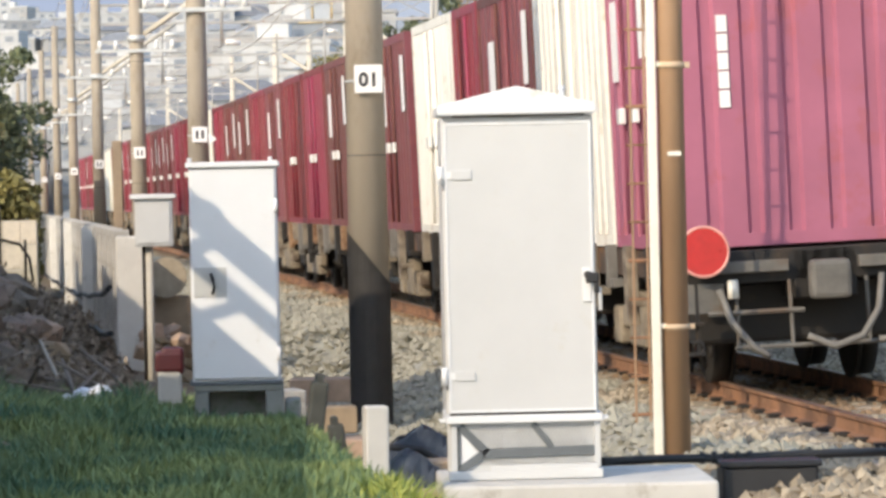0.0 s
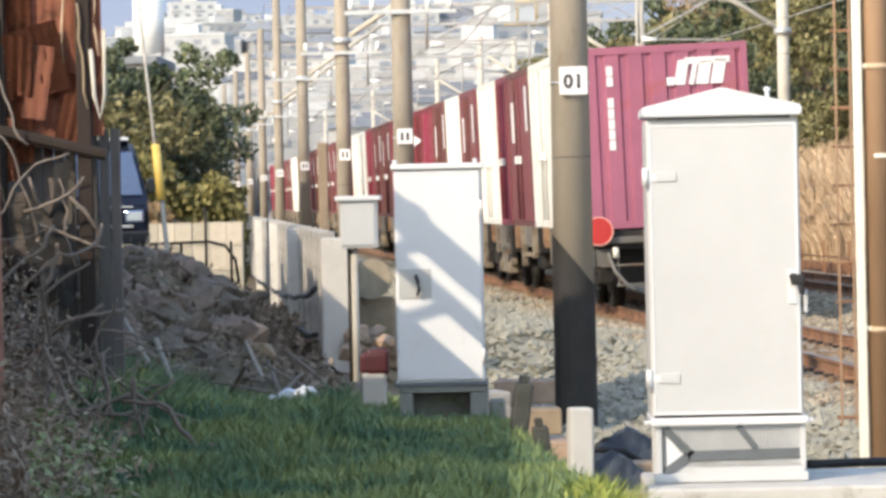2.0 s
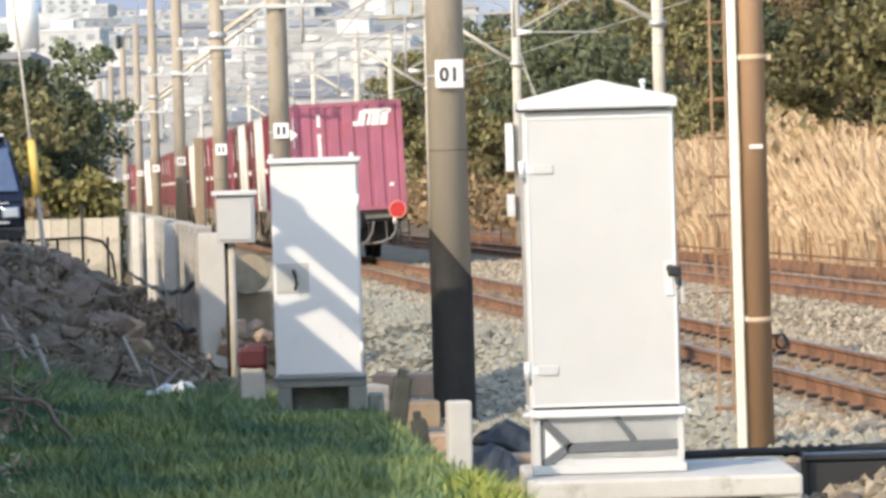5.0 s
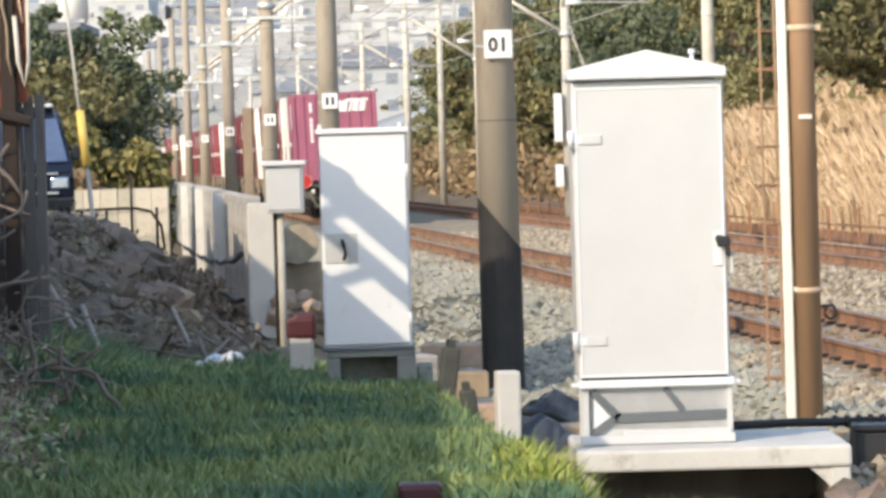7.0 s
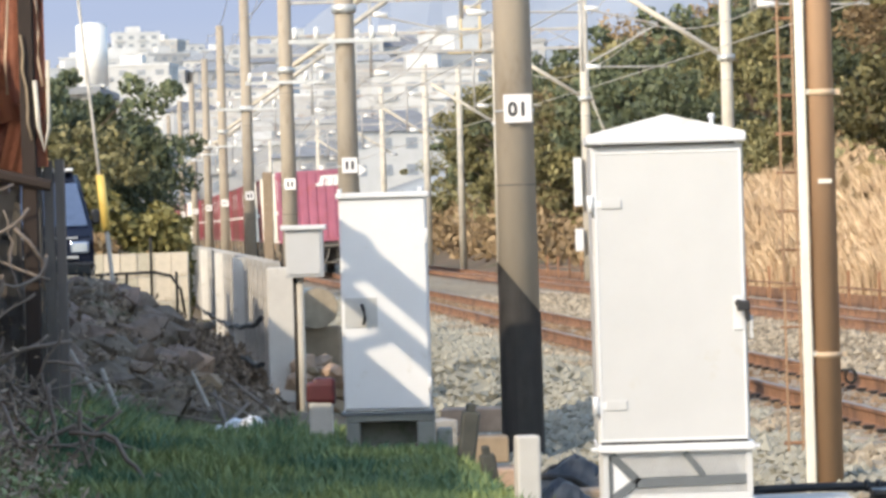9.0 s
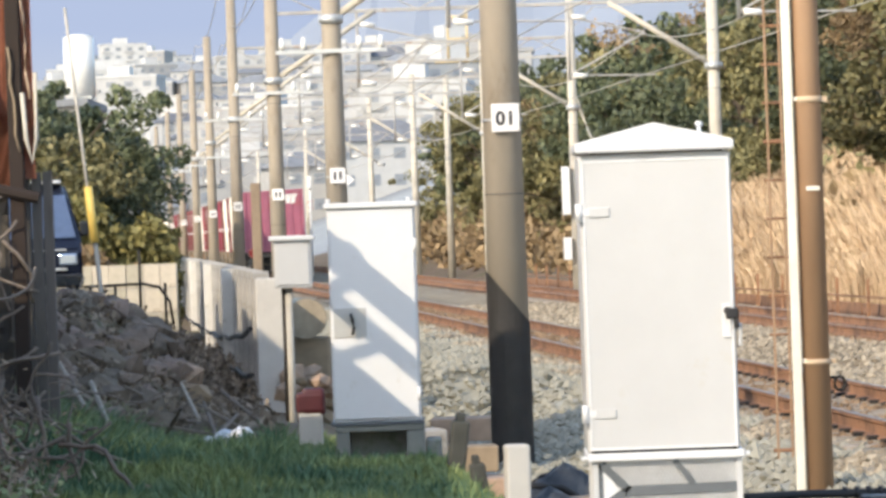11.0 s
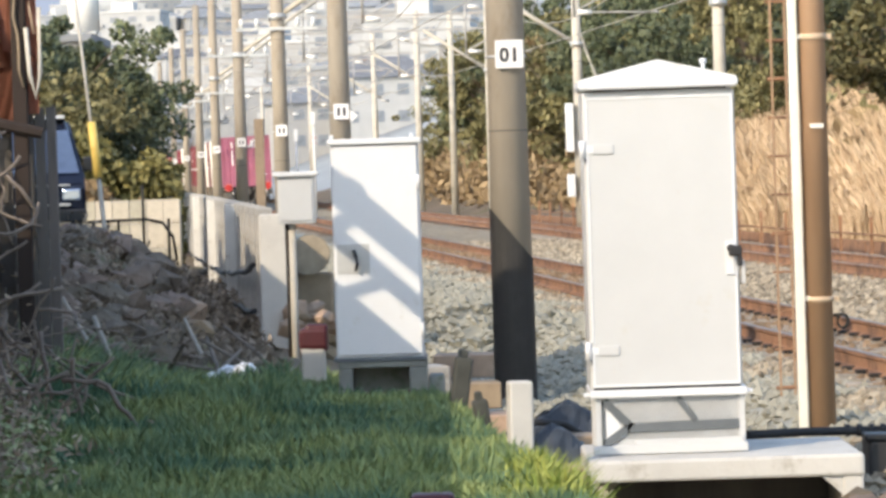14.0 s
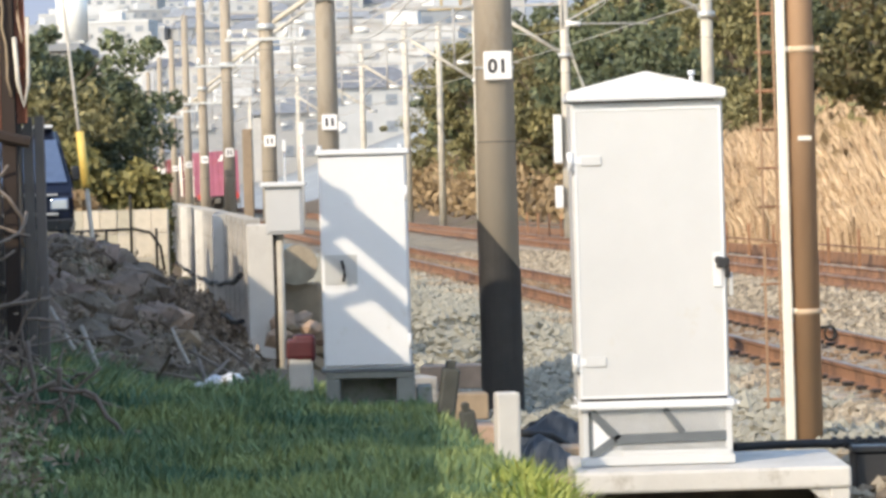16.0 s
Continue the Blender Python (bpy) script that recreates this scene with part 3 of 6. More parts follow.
def place_trees():
    labels = {"leaf": "dark evergreen tree with dense leaves", "leaf_olive": "olive-green tree on the wooded hillside", "leaf_brown": "bare brown winter tree on the hillside"}
    kinds = [tree_kind("tree", 9, 3.6, "leaf", 9000, 0.165, 1), tree_kind("tree", 8, 3.2, "leaf_olive", 8500, 0.15, 2),
             tree_kind("tree", 8.5, 3.0, "leaf_brown", 4600, 0.13, 3), tree_kind("tree", 7, 3.4, "leaf_olive", 8500, 0.15, 4), tree_kind("tree", 6.4, 3.3, "leaf", 15000, 0.13, 6, low=0.02)]
    looks = ["leaf", "leaf_olive", "leaf_brown", "leaf_olive", "leaf"]
    rnd = random.Random(4)
    used = set()

    def put(k, x, y, group, s=1.0, dz=0.0):
        m = pose(x, y, gz(x, y) + dz, 0, 0, rnd.uniform(0, 360))
        if k in used:
            ob = copy_thing(kinds[k], m)
        else:
            ob = kinds[k]
            ob.matrix_basis = m
            used.add(k)
        ob.scale = (s, s, s)
        tagged(ob, labels[looks[k]], "tree", group)

    # the clump left of the line
    for x, y, s in ((-9.75, 98, 0.58), (-10.6, 108, 0.78), (-11.8, 100, 0.72), (-10.9, 112, 0.6), (-12.9, 112, 0.85), (-10.6, 94, 0.52), (-10.0, 97, 0.64), (-11.4, 95, 0.74), (-9.75, 101, 0.55), (-12.4, 98, 0.8), (-9.8, 103, 0.66), (-10.4, 100, 0.82)):
        put(4, x, y, "trees left of the line", s)
    put(3, -10.2, 91, "trees left of the line", 0.62)
    # the wooded hillside right of the line
    n = 0
    while n < 95:
        y = rnd.uniform(82, 250)
        u = rnd.uniform(12.5, 60)
        x = tc(y) + u
        if not -0.012 * y < x < 0.135 * y + 3:
            continue
        put(rnd.choices((0, 1, 2, 3), (2.4, 3, 2.4, 4) if x < 0.095 * y else (1, 3, 4, 4))[0], x, y, "trees on the hillside", rnd.uniform(0.6, 1.05))
        n += 1


def scrub():
    """Brown winter undergrowth at the foot of the wooded slope."""
    nr = np.random.RandomState(19)
    for name, material, count, u0, u1, top, label in (("scrub", "leaf_brown", 16000, 9.0, 17.0, 2.6, "brown winter scrub at the foot of the wooded slope"),
                                                      ("undergrowth", "leaf_olive", 15000, 12.0, 26.0, 3.4, "olive undergrowth between the hillside trees")):
        verts, faces = [], []
        while len(faces) < count:
            y = nr.uniform(75, 260)
            u = nr.uniform(u0, u1)
            x = tc(y) + u
            if not -0.02 * y < x < 0.13 * y + 2:
                continue
            hump = max(0.15, 0.55 + 0.9 * noise.noise((x * 0.35, y * 0.12, 7)))
            p = np.array((x, y, gz(x, y) + top * hump * nr.rand()))
            a, b = nr.normal(0, 1, 3), nr.normal(0, 1, 3)
            a /= np.linalg.norm(a)
            b = np.cross(a, b)
            b /= np.linalg.norm(b)
            s = nr.uniform(0.1, 0.3)
            k = len(verts)
            verts += [tuple(p - a * s), tuple(p + b * s * 0.5), tuple(p + a * s), tuple(p - b * s * 0.5)]
            faces.append((k, k + 1, k + 2, k + 3))
        tagged(new(name, sheet(name, verts, faces, M[material])), label, name, kind="stuff")


def hedge(x0, x1, y, h, label, material):
    nr = np.random.RandomState(3)
    verts, faces = [], []
    for _ in range(6000):
        x = nr.uniform(x0, x1)
        z = gz(x, y) + h * nr.rand() ** 0.7 * (0.85 + 0.15 * noise.noise((x * 2, 0, 0)))
        p = np.array((x, y + nr.uniform(-0.6, 0.6), z))
        a, b = nr.normal(0, 1, 3), nr.normal(0, 1, 3)
        a /= np.linalg.norm(a)
        b = np.cross(a, b)
        b /= np.linalg.norm(b)
        s = nr.uniform(0.05, 0.13)
        k = len(verts)
        verts += [tuple(p - a * s), tuple(p + b * s * 0.6), tuple(p + a * s), tuple(p - b * s * 0.6)]
        faces.append((k, k + 1, k + 2, k + 3))
    tagged(new("hedge", sheet("hedge", verts, faces, M[material])), label, "hedge", kind="stuff")


# ---- lineside equipment ----
def big_cabinet():
    t = thing("relay_cabinet", pose(1.155, 22.0, -0.04), "tall light-grey steel relay cabinet with a pitched roof on a plinth", "cabinet")
    bm = B()
    box(bm, -0.435, 0.412, 0.012, 0.62, 0.36, 2.02, 0.012)
    part("body", bm, M["grey_paint"], t)
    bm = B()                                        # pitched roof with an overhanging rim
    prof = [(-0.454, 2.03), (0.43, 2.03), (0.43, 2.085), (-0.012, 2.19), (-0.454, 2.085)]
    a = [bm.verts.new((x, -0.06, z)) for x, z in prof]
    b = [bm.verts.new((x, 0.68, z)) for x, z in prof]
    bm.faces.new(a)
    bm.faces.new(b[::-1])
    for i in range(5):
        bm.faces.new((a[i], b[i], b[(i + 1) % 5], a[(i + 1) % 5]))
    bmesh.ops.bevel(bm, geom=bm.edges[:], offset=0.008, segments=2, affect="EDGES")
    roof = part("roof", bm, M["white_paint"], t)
    part("lifting_eye", rod(rod(B(), (0.25, 0.1, 2.12), (0.25, 0.1, 2.165), 0.012), (0.25, 0.1, 2.165), (0.25, 0.1, 2.19), 0.022, 0.018), M["white_paint"], roof)
    bm = B()
    box(bm, -0.37, 0.37, 0.03, 0.06, 1.985, 2.03)
    part("vent_gap", bm, M["dark_steel"], roof)
    bm = B()
    box(bm, -0.42, 0.40, -0.018, 0.012, 0.375, 1.99, 0.01)
    door = part("door", bm, M["grey_paint"], t)
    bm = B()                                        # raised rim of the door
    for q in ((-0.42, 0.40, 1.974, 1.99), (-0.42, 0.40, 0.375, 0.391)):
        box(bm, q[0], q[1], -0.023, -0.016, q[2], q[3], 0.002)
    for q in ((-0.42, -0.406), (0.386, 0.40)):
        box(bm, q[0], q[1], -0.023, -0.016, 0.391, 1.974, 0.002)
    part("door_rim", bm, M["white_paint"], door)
    for z in (1.70, 0.58):
        bm = B()
        box(bm, -0.385, -0.27, -0.028, -0.017, z - 0.027, z + 0.027, 0.004)
        h = part("hinge", bm, M["grey_paint"], t)
        bm = B()
        rod(bm, (-0.442, -0.02, z - 0.05), (-0.442, -0.02, z + 0.05), 0.02, n=12)
        box(bm, -0.43, -0.38, -0.024, -0.012, z - 0.02, z + 0.02, 0.003)
        part("hinge_pin", bm, M["white_paint"], h)
    bm = B()
    box(bm, 0.335, 0.385, -0.03, -0.016, 0.98, 1.17, 0.005)
    hp = part("handle_plate", bm, M["white_paint"], door)
    bm = B()
    rod(bm, (0.365, -0.02, 1.13), (0.365, -0.07, 1.13), 0.022, n=12)
    box(bm, 0.35, 0.425, -0.085, -0.06, 1.085, 1.145, 0.012, None)
    box(bm, 0.395, 0.425, -0.08, -0.055, 1.03, 1.09, 0.01)
    part("handle", bm, M["black"], door, "black turning handle")
    bm = B()
    box(bm, 0.425, 0.445, 0.0, 0.06, 0.93, 1.06, 0.005)
    part("lock_box", bm, M["grey_paint"], t)
    bm = B()
    box(bm, -0.415, 0.395, -0.006, 0.011, 0.361, 0.373)
    part("seam", bm, M["dark_steel"], t, "dark gap under the door")
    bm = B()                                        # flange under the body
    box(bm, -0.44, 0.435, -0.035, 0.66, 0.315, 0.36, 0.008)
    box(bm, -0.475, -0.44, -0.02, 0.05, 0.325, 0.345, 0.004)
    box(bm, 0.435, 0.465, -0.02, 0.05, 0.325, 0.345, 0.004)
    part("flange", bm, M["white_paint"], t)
    for x in (-0.415, 0.385):
        for y in (0.0, 0.58):
            bm = B()
            box(bm, x, x + 0.035, y, y + 0.035, 0.0, 0.315, 0.004)
            part("leg", bm, M["grey_paint"], t)
    bm = B()
    box(bm, -0.43, 0.43, -0.03, -0.004, 0.0, 0.05, 0.006)
    box(bm, -0.2, 0.41, -0.026, -0.006, 0.045, 0.08, 0.006)
    part("foot_beam", bm, M["grey_paint"], t)
    bm = B()
    box(bm, -0.38, 0.385, 0.014, 0.022, 0.0, 0.315)
    part("back_plate", bm, M["grey_paint"], t)
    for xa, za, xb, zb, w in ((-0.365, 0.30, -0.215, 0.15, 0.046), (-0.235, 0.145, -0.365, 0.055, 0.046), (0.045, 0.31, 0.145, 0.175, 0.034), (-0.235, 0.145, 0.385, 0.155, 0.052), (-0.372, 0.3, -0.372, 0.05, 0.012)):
        bm = B()                                    # shade-coloured bars in front of the panel, drawn as its shadow shapes
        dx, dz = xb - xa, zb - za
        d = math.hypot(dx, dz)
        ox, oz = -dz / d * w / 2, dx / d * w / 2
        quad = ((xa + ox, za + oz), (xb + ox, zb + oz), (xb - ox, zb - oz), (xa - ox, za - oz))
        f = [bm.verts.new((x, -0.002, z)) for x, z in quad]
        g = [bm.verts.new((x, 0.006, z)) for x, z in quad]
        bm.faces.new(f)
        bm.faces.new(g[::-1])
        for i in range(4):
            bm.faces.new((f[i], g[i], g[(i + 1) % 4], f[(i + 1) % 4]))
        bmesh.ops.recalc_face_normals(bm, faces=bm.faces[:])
        part("brace", bm, M["blue_grey"], t, "blue-grey bar standing for a shadow on the panel")
    # white triangle drawn where sunlight falls between the shadow bars
    bm = B()
    f = [bm.verts.new((x, 0.003, z)) for x, z in ((-0.355, 0.265), (-0.355, 0.085), (-0.262, 0.15))]
    g = [bm.verts.new((x, 0.0065, z)) for x, z in ((-0.355, 0.265), (-0.355, 0.085), (-0.262, 0.15))]
    bm.faces.new(f)
    bm.faces.new(g[::-1])
    for i in range(3):
        bm.faces.new((f[i], g[i], g[(i + 1) % 3], f[(i + 1) % 3]))
    part("gusset", bm, M["white_paint"], t, "white triangle standing for the lit patch between the bars")
    mesh_bm = B()                                   # expanded-metal panel: two sets of slanting strands
    for i in range(38):
        x0 = -0.38 + i * 0.021
        for s in (1, -1):
            xa, xb = x0, x0 + s * 0.11
            za, zb = 0.085, 0.3
            if xb < -0.38:
                zb = za + (zb - za) * (xa + 0.38) / 0.11
                xb = -0.38
            if xb > 0.385:
                zb = za + (zb - za) * (0.385 - xa) / 0.11
                xb = 0.385
            if abs(xb - xa) > 0.005:
                rod(mesh_bm, (xa, 0.011, za), (xb, 0.011, zb), 0.0035, n=4, caps=False)
    part("mesh_panel", mesh_bm, M["galv"], t, "fine expanded metal panel")
    return t


def slab():
    t = thing("concrete_stand", pose(1.2, 22.2, 0), "precast concrete bench slab with a leg, under the relay cabinet", "concrete stand")
    bm = B()
    box(bm, -0.52, 0.99, -0.62, 0.75, -0.165, -0.045, 0.018)
    part("slab", bm, M["concrete_white"], t)
    # dark panel added to give the space below the slab its shade
    bm = B()
    box(bm, -0.4, 0.87, 0.25, 0.4, -0.75, -0.17, 0.02)
    part("back_wall", bm, M["weathered"], t, "dark panel added to darken the space under the slab")
    for x in (0.87, -0.48):
        bm = B()
        y0 = -0.6 if x > 0 else 0.1
        box(bm, x, x + 0.115, y0, 0.73, -0.75, -0.15, 0.015)
        prof = [(x + 0.01, -0.16), (x - 0.12, -0.16), (x + 0.01, -0.28)] if x > 0 else [(x + 0.1, -0.16), (x + 0.22, -0.16), (x + 0.1, -0.28)]
        a = [bm.verts.new((p[0], y0 + 0.01, p[1])) for p in prof]
        b = [bm.verts.new((p[0], 0.72, p[1])) for p in prof]
        bm.faces.new(a)
        bm.faces.new(b[::-1])
        for i in range(3):
            bm.faces.new((a[i], b[i], b[(i + 1) % 3], a[(i + 1) % 3]))
        part("leg", bm, M["concrete_white"], t)


def small_cabinet():
    t = thing("control_cabinet", pose(-0.565, 28.0, 0), "narrow white steel control cabinet on a concrete footing", "cabinet")
    bm = B()
    box(bm, -0.31, 0.31, 0.02, 0.5, 0.26, 1.78, 0.008)
    part("body", bm, M["white_paint"], t)
    bm = B()
    box(bm, -0.33, 0.33, -0.03, 0.53, 1.775, 1.815, 0.008)
    for x in (-0.3, 0.27):
        rod(bm, (x, 0.0, 1.81), (x, 0.0, 1.845), 0.016, n=8)
    part("top", bm, M["white_paint"], t)
    bm = B()
    box(bm, -0.3, 0.3, -0.005, 0.02, 0.28, 1.765, 0.008)
    door = part("door", bm, M["white_paint"], t)
    bm = B()
    box(bm, -0.285, -0.055, -0.011, -0.004, 0.86, 1.07, 0.003)
    plate = part("handle_plate", bm, M["panel_grey"], door, "sunken grey handle plate")
    bm = B()
    rod(bm, (-0.165, -0.012, 1.02), (-0.165, -0.045, 1.02), 0.02)
    part("lock", bm, M["galv"], plate)
    bm = B()
    tube(bm, [(-0.165, -0.045, 1.03), (-0.15, -0.05, 0.98), (-0.142, -0.05, 0.93), (-0.155, -0.05, 0.88)], 0.013)
    part("handle", bm, M["black"], plate, "black pull handle")
    for z in (0.45, 1.5):
        bm = B()
        rod(bm, (0.305, -0.008, z - 0.05), (0.305, -0.008, z + 0.05), 0.012, n=8)
        part("hinge", bm, M["white_paint"], t)
    bm = B()
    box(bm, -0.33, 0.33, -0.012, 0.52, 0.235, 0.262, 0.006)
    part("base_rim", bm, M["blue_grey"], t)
    bm = B()
    box(bm, -0.3, 0.33, 0.0, 0.55, 0.19, 0.235, 0.008)
    box(bm, 0.2, 0.33, 0.0, 0.5, -0.45, 0.19, 0.012)
    box(bm, 0.335, 0.45, 0.1, 0.45, -0.45, 0.12, 0.02)
    box(bm, -0.3, -0.2, 0.0, 0.5, -0.45, 0.19, 0.012)
    box(bm, -0.2, 0.2, 0.3, 0.5, -0.45, 0.19, 0.012)
    part("footing", bm, M["footing"], t, "grey-green concrete footing")


def box_on_post():
    t = thing("junction_box", pose(-1.61, 40.0, 0), "small light-grey junction box with a lid on a post", "junction box")
    bm = B()
    box(bm, -0.19, 0.19, 0.0, 0.25, 1.08, 1.56, 0.01)
    part("body", bm, M["grey_paint"], t)
    bm = B()
    box(bm, -0.235, 0.225, -0.05, 0.3, 1.56, 1.61, 0.01)
    part("lid", bm, M["white_paint"], t)
    bm = B()
    box(bm, -0.165, 0.165, -0.015, 0.0, 1.11, 1.53, 0.006)
    part("door", bm, M["grey_paint"], t)
    bm = B()
    rod(bm, (-0.055, 0.12, -0.55), (-0.055, 0.12, 1.08), 0.038, n=10)
    part("post", bm, M["cream_pole"], t)
    bm = B()
    rod(bm, (-0.11, 0.16, -0.5), (-0.11, 0.16, 1.08), 0.02, n=8)
    part("conduit", bm, M["dark_steel"], t)
    t2 = thing("cable_drum", pose(-1.63, 43.5, -0.3), "weathered beige cable drum lying behind the junction box", "cable drum")
    for x in (-0.02, 0.5):
        bm = B()
        rod(bm, (0, x, 0.99), (0, x + 0.07, 0.99), 0.22, n=22)
        part("flange", bm, M["drum"], t2)
    bm = B()
    rod(bm, (0, 0.05, 0.99), (0, 0.5, 0.99), 0.13, n=16)
    part("core", bm, M["dark_wood"], t2)
    bm = B()
    box(bm, -0.2, 0.25, 0.1, 0.5, 0.0, 0.79, 0.03)
    part("cradle", bm, M["board"], t2)


def line_pole(y, side, sign, height=9.5, off=-3.1, r=0.185, material="pole"):
    x = tc(y) + off
    t = thing("line_pole", pose(x, y, -0.6), "tall tapered concrete overhead-line pole" + (" with a white number plate" if sign else " with a pale cream coating"), "pole", "overhead-line poles")
    bm = B()
    rod(bm, (0, 0, 0), (0, 0, height), r, r * 0.74, 24)
    shaft = part("shaft", bm, M[material], t)
    for z in (2.5, 5.2):
        bm = B()
        rod(bm, (0, 0, z), (0, 0, z + 0.012), r * (1 - 0.26 * z / height) + 0.003, n=24)
        part("joint_band", bm, M["grey_steel"], t)
    if sign == "01":                                # dark sleeve standing for the shade on the foot, its upper edge slanting
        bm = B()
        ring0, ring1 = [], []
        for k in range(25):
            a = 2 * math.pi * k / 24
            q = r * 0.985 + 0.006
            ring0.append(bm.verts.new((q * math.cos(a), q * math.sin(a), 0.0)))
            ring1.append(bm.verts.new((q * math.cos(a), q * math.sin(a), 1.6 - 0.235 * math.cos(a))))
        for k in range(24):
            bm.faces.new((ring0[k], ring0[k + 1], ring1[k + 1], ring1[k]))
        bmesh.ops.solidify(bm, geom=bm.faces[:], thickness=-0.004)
        part("guard_sheet", bm, M["shade_and_sheeting"], t, "dark grey sleeve standing for shade on the pole foot")
    if sign == "bars" and y < 70:
        bm = B()
        vs = [(0.17, 3.0), (0.3, 3.1), (0.17, 3.2)]
        a = [bm.verts.new((p[0], -r - 0.03, p[1])) for p in vs]
        b = [bm.verts.new((p[0], -r - 0.015, p[1])) for p in vs]
        bm.faces.new(a)
        bm.faces.new(b[::-1])
        for i in range(3):
            bm.faces.new((a[i], b[i], b[(i + 1) % 3], a[(i + 1) % 3]))
        part("arrow_plate", bm, M["marking"], t, "small white arrow plate")
    if sign:
        bm = B()
        box(bm, -0.125, 0.125, -r - 0.035, -r - 0.02, 3.05, 3.30, 0.01)
        plate = part("number_plate", bm, M["marking"], t, "white enamel number plate")
        plate.matrix_basis = pose(0.03, 0, 0)
        if sign == "01":
            for k, ch in ((-0.045, "0"), (0.045, "1")):
                cu = bpy.data.curves.new("numeral", "FONT")
                cu.body, cu.size, cu.align_x, cu.extrude, cu.offset = ch, 0.165, "CENTER", 0.001, 0.006
                cu.materials.append(M["ink"])
                tx = new("numeral", cu)
                tx.parent = plate
                tx.matrix_basis = pose(k, -r - 0.038, 3.115, 90, 0, 0)
        else:
            for k in (-0.045, 0.045):
                bm = B()
                box(bm, k - 0.022, k + 0.022, -r - 0.039, -r - 0.0355, 3.11, 3.24)
                part("numeral_bar", bm, M["ink"], plate)
        bm = B()
        rod(bm, (0, 0, 3.15), (0, 0, 3.17), r * 0.93 + 0.006, n=24)
        part("strap", bm, M["galv"], t)
    return t


def gantry(y):
    """A light steel portal between the two rows of poles, with braces and hangers."""
    x0, x1 = tc(y) - 3.1, tc(y) + 6.7
    t = thing("overhead_gantry", pose(0, y, 0), "weathered grey steel overhead-line gantry spanning both tracks", "gantry", "gantries")
    h = 6.6
    for z in (h, h + 0.55):
        bm = B()
        box(bm, x0, x1, -0.04, 0.04, z - 0.04, z + 0.04, 0.008)
        part("chord", bm, M["line_steel"], t)
    n = 9
    for i in range(n):
        a, b = x0 + (x1 - x0) * i / n, x0 + (x1 - x0) * (i + 1) / n
        z0, z1 = (h, h + 0.55) if i % 2 else (h + 0.55, h)
        bm = B()
        rod(bm, (a, 0, z0), (b, 0, z1), 0.02, n=6)
        part("lacing", bm, M["line_steel"], t)
    for x, d in ((x0, 1), (x1, -1)):
        bm = B()
        rod(bm, (x, 0, h - 1.5), (x + d * 2.3, 0, h), 0.06, n=8)
        part("brace", bm, M["cream_pole"], t)
        bm = B()
        rod(bm, (x, 0, h - 1.56), (x, 0, h - 1.42), 0.2, n=14)
        part("clamp", bm, M["galv"], t)
    for cx in (tc(y), tc(y) + 4.7):
        bm = B()
        rod(bm, (cx - 1.2, 0, h), (cx - 1.2, 0, 4.9), 0.035, n=8)
        rod(bm, (cx - 1.2, 0, 6.3), (cx + 0.5, 0, 5.9), 0.025, n=6)
        rod(bm, (cx - 1.2, 0, 5.0), (cx + 0.5, 0, 5.9), 0.025, n=6)
        rod(bm, (cx - 1.2, 0, 5.0), (cx + 0.7, 0, 4.95), 0.02, n=6)
        br = part("cantilever", bm, M["line_steel"], t)
        for z in (6.3, 5.0):
            bm = B()
            rod(bm, (cx - 1.12, 0, z), (cx - 0.8, 0, z - 0.02), 0.06, 0.05, 10)
            part("insulator", bm, M["insulator"], br)


